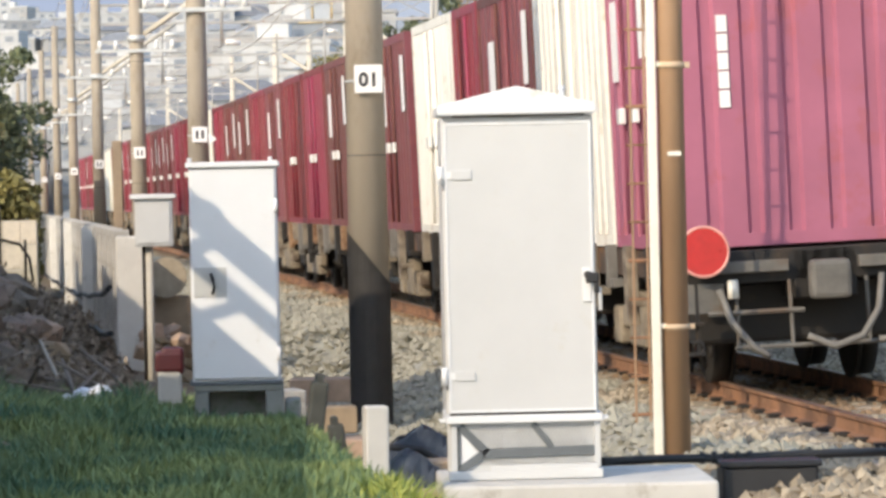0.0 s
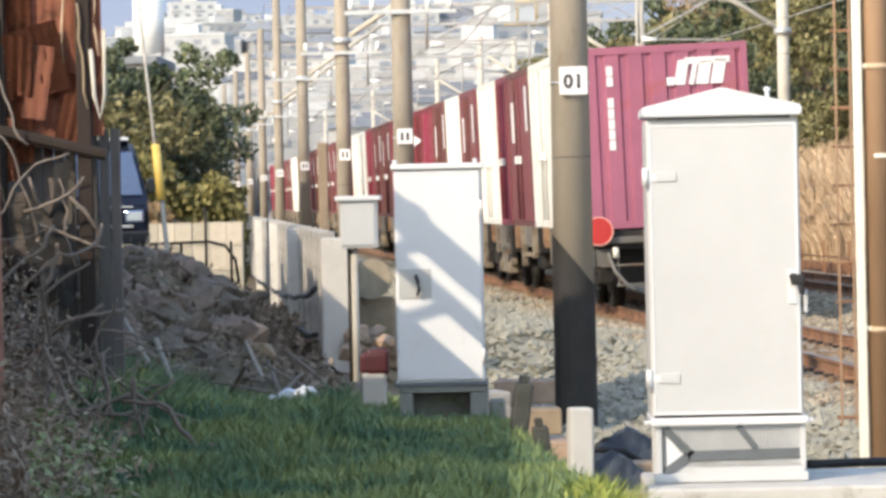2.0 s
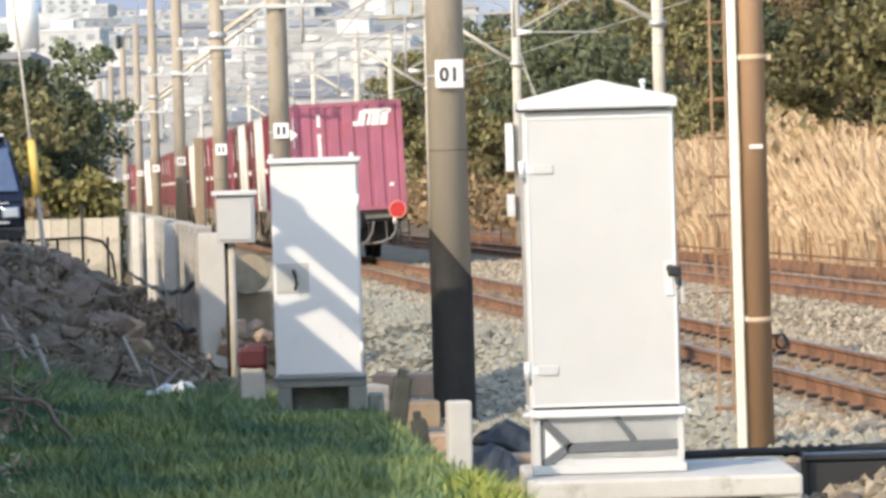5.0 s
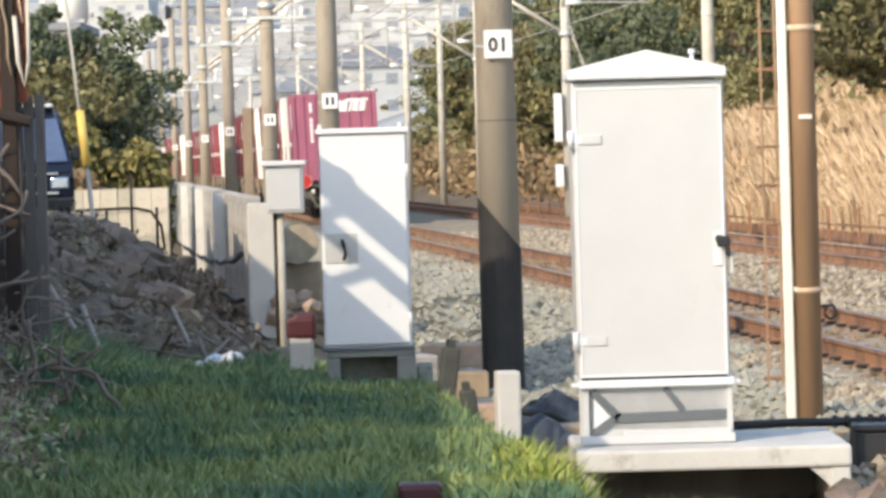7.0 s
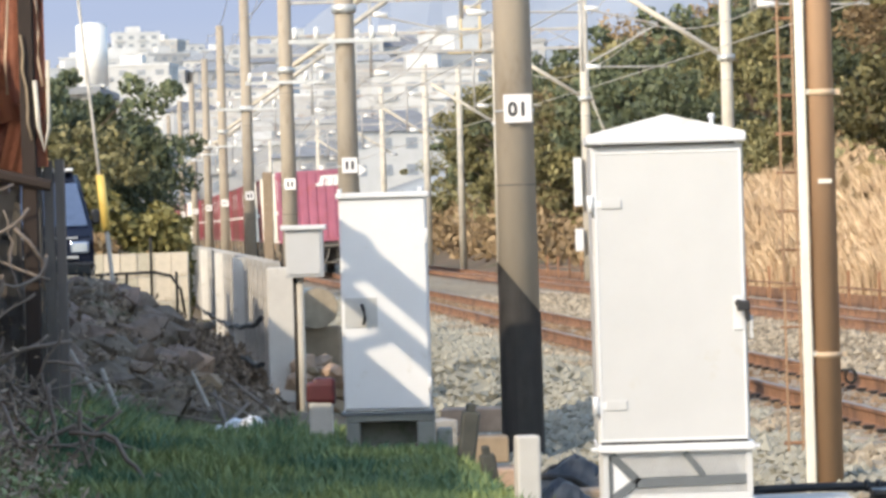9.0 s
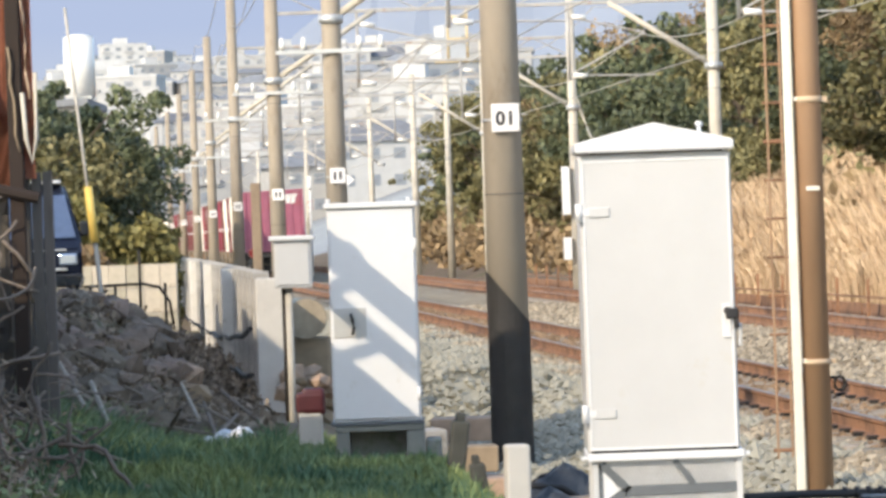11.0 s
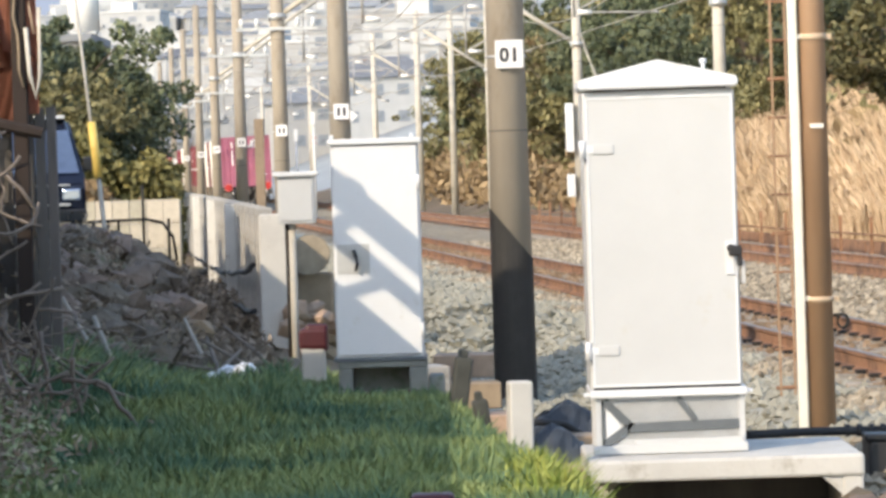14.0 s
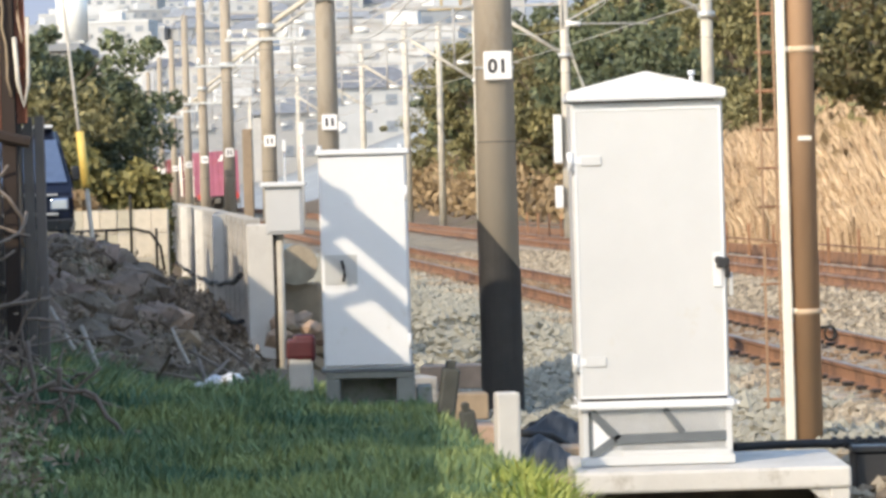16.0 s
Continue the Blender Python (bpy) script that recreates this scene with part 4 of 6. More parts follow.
def poles_and_wires():
    ys = [35.0, 64.0] + [88 + 26.5 * k for k in range(10)]
    for k, y in enumerate(ys):
        line_pole(y, -1, "01" if k == 0 else "bars")
    for y in ys[2:]:
        line_pole(y, 1, "", 9.0, 6.7 if y < 150 else 6.2, 0.16, "cream_pole")
    line_pole(170, 1, "", 9.0, 7.85, 0.16, "cream_pole")
    for y in ys[1:8]:
        gantry(y)
    for z0, z1 in ((2.0, 3.4), (0.7, 1.35)):
        e = thing("pole_box", pose(tc(114.5) + 6.42, 114.3, 0), "white equipment box fixed to a line pole", "equipment box", "boxes on the pole")
        bm = B()
        box(bm, -0.12, 0.12, -0.12, 0.15, z0, z1, 0.02)
        part("case", bm, M["white_paint"], e)
    g = thing("guy_wire", Matrix(), "thin pale guy wires running down from a line pole", "guy wire")
    for k in range(2):
        bm = B()
        rod(bm, (tc(114.5) + 6.8, 114.5, 5.2 + 0.3 * k), (tc(114.5) + 8.1 - 0.35 * k, 113.8, 2.2), 0.018, n=6)
        part("wire", bm, M["wire_pale"], g)
    ys0 = [-18.0, 8.5] + ys
    for off, z, r, sagd in ((0.3, 4.92, 0.012, 0.02), (0.3, 5.9, 0.012, 0.55), (5.0, 4.92, 0.012, 0.02), (5.0, 5.9, 0.012, 0.55), (-3.1, 7.8, 0.012, 0.4), (-2.6, 8.6, 0.012, 0.5), (7.4, 8.0, 0.012, 0.5), (-3.5, 8.6, 0.012, 0.5)):
        t = thing("overhead_wire", Matrix(), "thin overhead wire sagging between the poles", "wire", "overhead wires")
        for a, b in zip(ys0[1:], ys0[2:]):
            bm = B()
            tube(bm, sag((tc(a) + off, a, z), (tc(b) + off, b, z), sagd), r, 5)
            part("span", bm, M["wire_pale"], t)
    for k, y in enumerate(ys[1:7]):                # cross-arms with white insulators on the left row
        x = tc(y) - 3.1
        t = thing("cross_arm", pose(x, y, 0), "steel cross-arm with white insulators on a pole", "cross arm", "cross arms")
        bm = B()
        box(bm, -0.9, 0.9, -0.22, -0.16, 4.55 + 0.25 * (k % 3), 4.62 + 0.25 * (k % 3), 0.006)
        part("arm", bm, M["galv"], t)
        for dx in (-0.8, -0.45, 0.45, 0.8):
            bm = B()
            z = 4.62 + 0.25 * (k % 3)
            rod(bm, (dx, -0.19, z), (dx, -0.19, z + 0.2), 0.05, 0.035, 10)
            part("insulator", bm, M["insulator"], t)


def tan_pole():
    t = thing("steel_mast", pose(2.37, 26.0, -0.5), "tan-painted steel tube mast with clamp bands and a cream duct", "mast")
    bm = B()
    rod(bm, (0, 0, 0), (0, 0, 7.5), 0.089, 0.086, 24)
    part("tube", bm, M["tan_pole"], t)
    for z, h in ((1.13, 0.035), (2.85, 0.04), (4.4, 0.04)):
        bm = B()
        rod(bm, (0, 0, z), (0, 0, z + h), 0.096, n=24)
        box(bm, 0.09, 0.13, -0.02, 0.02, z, z + h, 0.004)
        part("clamp_band", bm, M["band"], t, "pale tan clamp band")
    bm = B()
    box(bm, -0.035, 0.055, -0.1, -0.084, 2.27, 2.3, 0.005)
    part("clip", bm, M["cream"], t)
    bm = B()
    box(bm, -0.16, -0.1, -0.08, -0.02, 0.0, 7.4, 0.01)
    part("conduit", bm, M["cream"], t, "cream plastic cable duct")
    for z in (1.14, 2.86):
        bm = B()
        box(bm, -0.16, 0.0, -0.06, 0.0, z, z + 0.03, 0.004)
        part("saddle", bm, M["cream"], t)
    bm = B()
    tube(bm, [(0.15 + 0.035 * math.cos(k * 0.49), 0, 1.0 + 0.045 * math.sin(k * 0.49)) for k in range(14)], 0.012, 6)
    rod(bm, (0.09, 0, 1.04), (0.14, 0, 1.04), 0.012, n=6)
    part("ring", bm, M["dark_steel"], t, "dark iron ring")


def marker_posts():
    for x, y, z, w, h, rot, label in ((0.31, 21.4, -0.06, 0.055, 0.5, 3, "white square concrete marker post leaning in the grass"),):
        t = thing("marker_post", pose(x, y, z, 0, 0.6, 8), label, "marker post")
        bm = B()
        box(bm, -0.065, 0.065, -0.065, 0.065, -0.2, 0.48, 0.014)
        part("post", bm, M["concrete_white"], t)
    for x, y, top in ((-1.07, 28.9, 0.48), (-0.15, 18.35, 0.075)):
        t = thing("boundary_marker", pose(x, y, gz(x, y)), "short white concrete boundary marker with a dark red cap", "boundary marker", "boundary markers")
        bm = B()
        box(bm, -0.085, 0.085, -0.085, 0.085, -0.2, top - 0.165, 0.014)
        part("stub", bm, M["concrete_white"], t)
        bm = B()
        box(bm, -0.105, 0.105, -0.1, 0.1, top - 0.18, top - (0.03 if top > 0.2 else 0.0), 0.025)
        if top > 0.2:                               # the cap of the standing one is dented and lumpy
            box(bm, -0.06, 0.11, -0.09, 0.06, top - 0.2, top, 0.03)
        part("cap", bm, M["red_cap"], t, "dark red painted cap")


def retaining_wall():
    t = thing("retaining_wall", Matrix(), "pale concrete post-and-panel wall along the railway", "concrete wall")
    post_bm = B()
    box(post_bm, -0.1, 0.1, -0.11, 0.11, -0.9, 1.22, 0.015)
    post = mesh_of("post", post_bm, M["concrete"])
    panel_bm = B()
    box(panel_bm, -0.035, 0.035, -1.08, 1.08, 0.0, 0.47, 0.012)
    panel = mesh_of("panel", panel_bm, M["shade_panel"])
    prev = None
    for i in range(26):
        y = 42.5 + 2.3 * i
        x = tc(y) - 5.0
        a = math.degrees(math.atan(-slope(y)))
        if i:
            piece("post", post, t, pose(x, y, 0, 0, 0, a))
        ym = y + 1.15
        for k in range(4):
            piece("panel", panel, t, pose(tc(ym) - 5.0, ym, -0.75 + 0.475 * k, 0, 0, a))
    bm = B()
    box(bm, -0.17, 0.17, -0.16, 0.16, -0.9, 1.17, 0.02)
    part("end_post", bm, M["concrete_white"], t, at=pose(-1.93, 42.2, 0))
    # pale blocks added where sunlit bands cross the wall
    for y in (55.0, 68.0, 82.0, 98.0):
        bm = B()
        box(bm, -0.22, 0.1, -0.16, 0.16, -0.9, 1.2, 0.02)
        part("buttress", bm, M["concrete_white"], t, at=pose(tc(y) - 5.0, y, 0))
    for heights in ((0.64, 0.42, 0.2, 0.02, -0.1), (0.14, 0.0, -0.14, -0.25, -0.3)):
        c = thing("cable", Matrix(), "black cable sagging along the concrete wall", "cable", "cables on the wall")
        bm = B()
        pts = []
        for i in range(0, 61):
            y = 42.3 + i * 0.8
            pts.append((tc(y) - 5.2, y, float(np.interp(y, (42, 48, 58, 72, 91), heights)) - 0.035 * math.sin(math.pi * (y - 42) / 6.9) ** 2))
        tube(bm, pts, 0.03, 7)
        part("sheath", bm, M["black"], c)
    # old sleeper stub standing by the wall
    s = thing("timber_stake", pose(-2.45, 50, -0.45), "old tan timber stake beside the wall", "stake")
    bm = B()
    box(bm, -0.06, 0.06, -0.06, 0.06, 0, 2.75, 0.012)
    part("stake", bm, M["board"], s)


def rust_shed():
    """The rusty shed at the left edge, and its unseen lower front part beside the camera, whose added eaves shade the
    bank.
    """
    t = thing("rusty_shed", Matrix(), "derelict shed clad in rusted corrugated sheets and weathered planks", "shed")
    y0 = 30.0

    def corrugated(x0, x1, y, z0, z1):
        bm = B()
        n = max(4, int((x1 - x0) / 0.019))
        lo, hi = [], []
        for i in range(n + 1):
            x = x0 + (x1 - x0) * i / n
            dy = 0.012 * math.sin(2 * math.pi * x / 0.076)
            lo.append(bm.verts.new((x, y + dy, z0)))
            hi.append(bm.verts.new((x, y + dy, z1)))
        for i in range(n):
            f = bm.faces.new((lo[i], lo[i + 1], hi[i + 1], hi[i]))
            f.smooth = True
        bmesh.ops.solidify(bm, geom=bm.faces[:], thickness=0.003)
        return bm

    for x0, x1, z0, z1, dy in ((-3.96, -3.66, 1.9, 4.3, 0), (-3.68, -3.38, 2.02, 4.3, 0.03), (-3.42, -3.13, 2.1, 4.3, 0.0), (-4.9, -3.97, -0.1, 4.3, 0.06)):
        part("sheet", corrugated(x0, x1, y0 + dy, z0, z1), M["rust_sheet"], t, "rusted corrugated iron sheet")
    rnd = random.Random(8)
    for i in range(10):
        x, z = rnd.uniform(-4.05, -3.3), rnd.uniform(1.75, 2.7)
        w, h = rnd.uniform(0.08, 0.2), rnd.uniform(0.2, 0.6)
        sh = part("loose_sheet", corrugated(-w, w, 0.0, 0.0, h), M["rust_sheet"], t, "bent scrap of rusted sheet")
        sh.matrix_basis = pose(x, y0 - 0.06 - 0.02 * i / 10, z, rnd.uniform(-6, 6), rnd.uniform(-24, 24), rnd.uniform(-10, 10))
    for i in range(9):
        x = -3.78 + i * 0.085
        bm = B()
        box(bm, x, x + 0.075, y0 + 0.12 + rnd.uniform(0, 0.05), y0 + 0.15 + 0.05, -0.2, rnd.uniform(2.05, 2.3), 0.006)
        part("plank", bm, M["weathered"], t)
    for x in (-3.97, -3.32):
        bm = B()
        box(bm, x, x + 0.11, y0 - 0.1, y0 + 0.01, -0.2, 4.3, 0.01)
        part("post", bm, M["black_wood"], t)
    for a, b, r in (((-4.2, y0 - 0.12, 2.22), (-3.1, y0 - 0.12, 1.95), 0.05), ((-4.1, y0 - 0.14, 1.5), (-3.6, y0 - 0.14, 0.95), 0.05), ((-4.1, y0 - 0.15, 0.3), (-3.6, y0 - 0.15, 0.55), 0.05), ((-3.95, y0 - 0.1, 3.0), (-3.9, y0 - 0.1, 0.0), 0.06)):
        bm = B()
        rod(bm, a, b, r, r * 0.9, 7)
        part("beam", bm, M["black_wood"], t)
    bm = B()
    box(bm, -8, -3.9, 30.3, 33, -0.2, 4.8)
    part("body", bm, M["dark_wood"], t)
    bm = B()
    box(bm, -8.2, -3.85, 30.2, 33.2, 4.8, 4.9)
    part("roof", bm, M["rust_sheet"], t)
    for k in range(9):                              # torn dark sheeting hanging in the open lower part
        bm = B()
        x, top = -4.0 + 0.07 * k, rnd.uniform(1.5, 2.0)
        n = 7
        edge = [(x + rnd.uniform(-0.03, 0.03) + 0.05 * math.sin(i + k), y0 - 0.03 - 0.05 * rnd.random(), top - (0.5 + 0.08 * k) * i / n) for i in range(n + 1)]
        w = rnd.uniform(0.03, 0.07)
        row = [(bm.verts.new((px - w, py, pz)), bm.verts.new((px + w, py + 0.02, pz))) for px, py, pz in edge]
        for (a, b), (c, d) in zip(row, row[1:]):
            bm.faces.new((a, b, d, c))
        bmesh.ops.solidify(bm, geom=bm.faces[:], thickness=0.004)
        part("torn_sheet", bm, M["shade_and_sheeting"] if k % 3 else M["vine"], t, "torn strip of sheeting")
    for a, b in (((-3.36, 4.2), (-3.42, 2.65)), ((-3.2, 3.9), (-3.15, 2.7)), ((-3.3, 3.1), (-3.24, 2.3))):
        bm = B()
        tube(bm, [(a[0] + (b[0] - a[0]) * i / 6 + 0.012 * math.sin(2.3 * i), y0 - 0.13, a[1] + (b[1] - a[1]) * i / 6) for i in range(7)], 0.011, 6)
        part("split_lath", bm, M["board"], t, "pale split lath")
    bm = B()
    tube(bm, [(-3.2, y0 - 0.12, 2.75), (-3.18, y0 - 0.13, 2.4), (-3.14, y0 - 0.13, 2.22), (-3.1, y0 - 0.13, 2.4), (-3.1, y0 - 0.12, 2.9)], 0.018, 6)
    part("hanging_rope", bm, M["cream_pole"], t)
    # long unseen store behind it, added to shade the wall and rubble
    h = thing("store_building", Matrix(), "unseen timber store added to shade the wall and rubble heap", "building")
    bm = B()
    box(bm, -14, -6.6, 34.5, 55, -0.2, 3.3)
    part("wall", bm, M["weathered"], h)
    # uneven tops chosen to break the shade on the wall into bands
    for k, top in enumerate((4.7, 4.4, 4.1, 3.3, 4.1)):
        if top > 3.3:
            bm = B()
            box(bm, -13.9, -6.6, 34.5 + 4.1 * k, 38.5 + 4.1 * k, 3.3, top, 0.01)
            part("gable", bm, M["weathered"], h)
    bm = B()
    for x1, ya, yb in ((-7.2, 34.4, 45.3), (-8.7, 45.3, 47.6), (-7.2, 47.6, 55.0)):     # a gap in the roof lets sun reach the yellow guard
        box(bm, -14.2, x1, ya, yb, 4.75, 4.85)
    part("roof", bm, M["rust_sheet"], h)
    # lower front shed, unseen, shaped to cast the bands on the control cabinet
    f = thing("lean_to_shed", Matrix(), "unseen low lean-to, its open frame shaped to shadow the cabinet", "shed")
    bm = B()
    box(bm, -7.5, -3.3, 6.0, 25.2, -0.2, 3.005)
    box(bm, -7.5, -4.0, 25.21, 28.0, -0.2, 2.6)
    part("body", bm, M["rust_sheet"], f)
    for z0, z1 in ((3.635, 3.825), (3.345, 3.425)):
        bm = B()
        box(bm, -3.42, -3.3, 21.5, 26.2, z0, z1, 0.01)
        part("beam", bm, M["dark_wood"], f)
    for y in (21.6, 25.3):
        bm = B()
        box(bm, -3.42, -3.31, y, y + 0.1, 3.0, 3.7, 0.008)
        part("post", bm, M["dark_wood"], f)
    for xc, y, zc, half, w in ((-3.4, 24.93, 3.53, 0.26, 0.075), (-3.4, 24.66, 3.29, 0.18, 0.055)):     # tilted joist ends
        bm = B()
        box(bm, -half, half, -0.03, 0.03, -w / 2, w / 2, 0.005)
        part("joist", bm, M["dark_wood"], f, at=pose(xc, y, zc, 0, -15, 0))
    bm = B()
    box(bm, -3.4, -3.32, 24.78, 24.9, 3.82, 3.885, 0.01)
    part("block", bm, M["dark_wood"], f)


def vines():
    rnd = random.Random(21)
    t = thing("dead_vines", Matrix(), "tangle of dry grey vines hanging on the shed", "vines")
    for i in range(90):
        x, y, z = rnd.uniform(-3.95, -3.05), 29.75 + rnd.uniform(-0.3, 0.1), rnd.uniform(0.0, 2.4)
        if i > 25:
            y = rnd.uniform(24.5, 29.7)
            x, z = -0.122 * y + abs(rnd.gauss(0, 0.28)), rnd.uniform(-0.05, 0.75)
        pts = [Vector((x, y, z))]
        d = Vector((rnd.uniform(-1, 1), rnd.uniform(-0.2, 0.2), rnd.uniform(-1.2, 0.4))).normalized()
        for _ in range(rnd.randint(5, 10)):
            d = (d + Vector((rnd.gauss(0, .22), rnd.gauss(0, .1), rnd.gauss(0, .22)))).normalized()
            q = pts[-1] + d * 0.09
            q.z = max(q.z, -0.05)
            pts.append(q)
        bm = B()
        tube(bm, pts, rnd.uniform(0.006, 0.017), 5)
        part("vine", bm, M["vine"], t)


def dead_foliage():
    nr = np.random.RandomState(23)
    verts, faces = [], []
    while len(faces) < 11000:
        y = nr.uniform(18.5, 29.9)
        x = -0.134 * y + abs(nr.normal(0, 0.27))
        z = gz(x, y) + abs(nr.normal(0, 0.22)) * float(np.interp(y, (18, 27, 29), (0.8, 1.0, 2.6)))
        p = np.array((x, y, z))
        a, b = nr.normal(0, 1, 3), nr.normal(0, 1, 3)
        a /= np.linalg.norm(a)
        b = np.cross(a, b)
        b /= np.linalg.norm(b)
        s = nr.uniform(0.014, 0.045)
        k = len(verts)
        verts += [tuple(p - a * s), tuple(p + b * s * 0.28), tuple(p + a * s), tuple(p - b * s * 0.28)]
        faces.append((k, k + 1, k + 2, k + 3))
    tagged(new("dead_foliage", sheet("dead_foliage", verts, faces, M["dead_leaf"])), "grey-brown dead foliage heaped against the shed", "dead foliage", kind="stuff")


def weeds():
    nr = np.random.RandomState(41)
    verts, faces = [], []
    for _ in range(1500):
        y = nr.uniform(18.3, 23.5)
        x = -0.125 * y + abs(nr.normal(0, 0.2))
        p = np.array((x, y, gz(x, y) + abs(nr.normal(0, 0.16))))
        a, b = nr.normal(0, 1, 3), nr.normal(0, 1, 3)
        a /= np.linalg.norm(a)
        b = np.cross(a, b)
        b /= np.linalg.norm(b)
        s = nr.uniform(0.015, 0.04)
        k = len(verts)
        verts += [tuple(p - a * s), tuple(p + b * s * 0.55), tuple(p + a * s), tuple(p - b * s * 0.55)]
        faces.append((k, k + 1, k + 2, k + 3))
    tagged(new("weeds", sheet("weeds", verts, faces, M["weed"])), "pale green broad-leaved weeds at the foot of the shed", "weeds", kind="stuff")


def leaf_litter():
    nr = np.random.RandomState(29)
    verts, faces = [], []
    while len(faces) < 11500:
        y = nr.uniform(33, 59)
        u = nr.uniform(-9.3, -5.1)
        x = tc(y) + u
        if x < -0.108 * y:
            continue
        z = gz(x, y) - 0.1 + heap(u, y)
        p = np.array((x, y, max(z, gz(x, y)) + abs(nr.normal(0, 0.09))))
        a, b = nr.normal(0, 1, 3), nr.normal(0, 1, 3)
        a /= np.linalg.norm(a)
        b = np.cross(a, b)
        b /= np.linalg.norm(b)
        s = nr.uniform(0.02, 0.065)
        k = len(verts)
        verts += [tuple(p - a * s), tuple(p + b * s * 0.45), tuple(p + a * s), tuple(p - b * s * 0.45)]
        faces.append((k, k + 1, k + 2, k + 3))
    tagged(new("leaf_litter", sheet("leaf_litter", verts, faces, M["dead_leaf"])), "dead leaves and twigs over the rubble heap", "leaf litter", kind="stuff")
    for x, y, w, h, tilt in ((-3.1, 24.6, 0.12, 0.2, 12), (-3.72, 29.4, 0.09, 0.42, 4), (-3.3, 27.2, 0.2, 0.1, -14)):
        bm = B()
        box(bm, -w / 2, w / 2, -0.03, 0.03, 0, h, 0.008)
        ob = part("broken_board", bm, M["board"])
        ob.matrix_basis = pose(x, y, gz(x, y) - 0.02, 0, tilt, 0)
        tagged(ob, "broken tan wooden board stuck in the weeds", "board", "broken boards")


def heap(u, y):
    """Height of the earth heap over the ground."""
    return 0.95 * math.exp(-((u + 6.8) ** 2) / 0.8 - ((y - 44.5) ** 2) / 50) + 0.6 * math.exp(-((u + 6.1) ** 2) / 0.7 - ((y - 54) ** 2) / 50) + 0.75 * math.exp(-((u + 8.2) ** 2) / 0.9 - ((y - 48) ** 2) / 40)


def rubble():
    rnd = random.Random(31)
    for i in range(190):
        y = rnd.uniform(33.5, 51)
        x = tc(y) + max(-0.105 * y - tc(y), rnd.gauss(-7.2, 0.75))
        if x > tc(y) - 5.6:
            x = tc(y) - 6.4
        r = rnd.uniform(0.07, 0.3)
        bm = B()
        rock(bm, (0, 0, 0), r, 0.65, i)
        ob = part("rubble_lump", bm, M["rubble"])
        ob.matrix_basis = pose(x, y, gz(x, y) + r * 0.1 + max(0.0, heap(x - tc(y), y) - 0.1))
        tagged(ob, "lump of brown soil and broken rubble in a heap", "rubble", "rubble heap")
    for i in range(24):                             # lit stones behind the junction box
        x, y = rnd.uniform(-1.75, -1.2), rnd.uniform(40.6, 43.2)
        r = rnd.uniform(0.08, 0.19)
        bm = B()
        rock(bm, (0, 0, 0), r, 0.8, 700 + i)
        ob = part("rubble_lump", bm, M["board"])
        ob.matrix_basis = pose(x, y, gz(x, y) + r * 0.3 + 0.45 * rnd.random())
        tagged(ob, "tan broken stone piled behind the junction box", "rubble", "stones behind the box")
    for i in range(16):                             # dark stones at the end of the slab
        x, y = rnd.uniform(2.02, 2.5), rnd.uniform(20.4, 21.6)
        r = rnd.uniform(0.07, 0.14)
        bm = B()
        rock(bm, (0, 0, 0), r, 0.8, 900 + i)
        ob = part("rubble_lump", bm, M["rubble"])
        ob.matrix_basis = pose(x, y, gz(x, y) + r * 0.4 + 0.1 * rnd.random())
        tagged(ob, "dark brown stone lying beside the slab", "rubble", "stones beside the slab")
    mound = B()
    n = 30
    vs = []
    for j in range(n + 1):
        row = []
        for i in range(n + 1):
            y = 33.5 + 26 * j / n
            x = tc(y) - 9.2 + 3.8 * i / n
            u = x - tc(y)
            row.append(mound.verts.new((x, y, gz(x, y) - 0.1 + heap(u, y) + 0.1 * noise.noise((i * 0.6, j * 0.8, 0)))))
        vs.append(row)
    for j in range(n):
        for i in range(n):
            f = mound.faces.new((vs[j][i], vs[j][i + 1], vs[j + 1][i + 1], vs[j + 1][i]))
            f.smooth = True
    tagged(part("earth_mound", mound, M["soil"]), "mound of brown earth and dead leaves", "earth mound", kind="stuff")
    for i in range(16):
        y = rnd.uniform(32.2, 38)
        x = rnd.uniform(-0.1 * y, -1.9)
        a = rnd.uniform(0, 6.28)
        bm = B()
        l = rnd.uniform(0.3, 0.9)
        rod(bm, (-l / 2, 0, 0), (l / 2, 0, rnd.uniform(0.0, 0.35)), 0.022, 0.014, 6)
        ob = part("dead_branch", bm, M["vine"])
        ob.matrix_basis = pose(x, y, gz(x, y) + 0.06 + max(0.0, heap(x - tc(y), y) - 0.1), 0, 0, math.degrees(a))
        tagged(ob, "broken dry grey branch on the rubble", "branch", "dead branches")
    for a, b, r in (((-3.1, 33.6, 0.42), (-2.86, 32.7, 0.02), 0.028), ((-3.5, 35.0, 0.55), (-3.2, 34.0, 0.2), 0.022), ((-2.5, 36.0, 0.3), (-2.3, 35.2, 0.0), 0.02)):
        bm = B()
        rod(bm, a, b, r * 0.8, r, 7)
        tagged(part("pale_stick", bm, M["weathered_pale"]), "pale dry stick leaning on the rubble heap", "stick", "pale sticks")
    for x, y, r, turn in ((-3.0, 42.5, 0.34, 1), (-2.75, 41.0, 0.26, 2)):
        bm = B()
        rock(bm, (0, 0, 0), r, 0.75, 50 + turn)
        ob = part("rust_clod", bm, M["board"])
        ob.matrix_basis = pose(x, y, gz(x, y) + heap(x - tc(y), y) - 0.05)
        tagged(ob, "orange-brown clod of earth in the rubble heap", "clod", "brown clods")


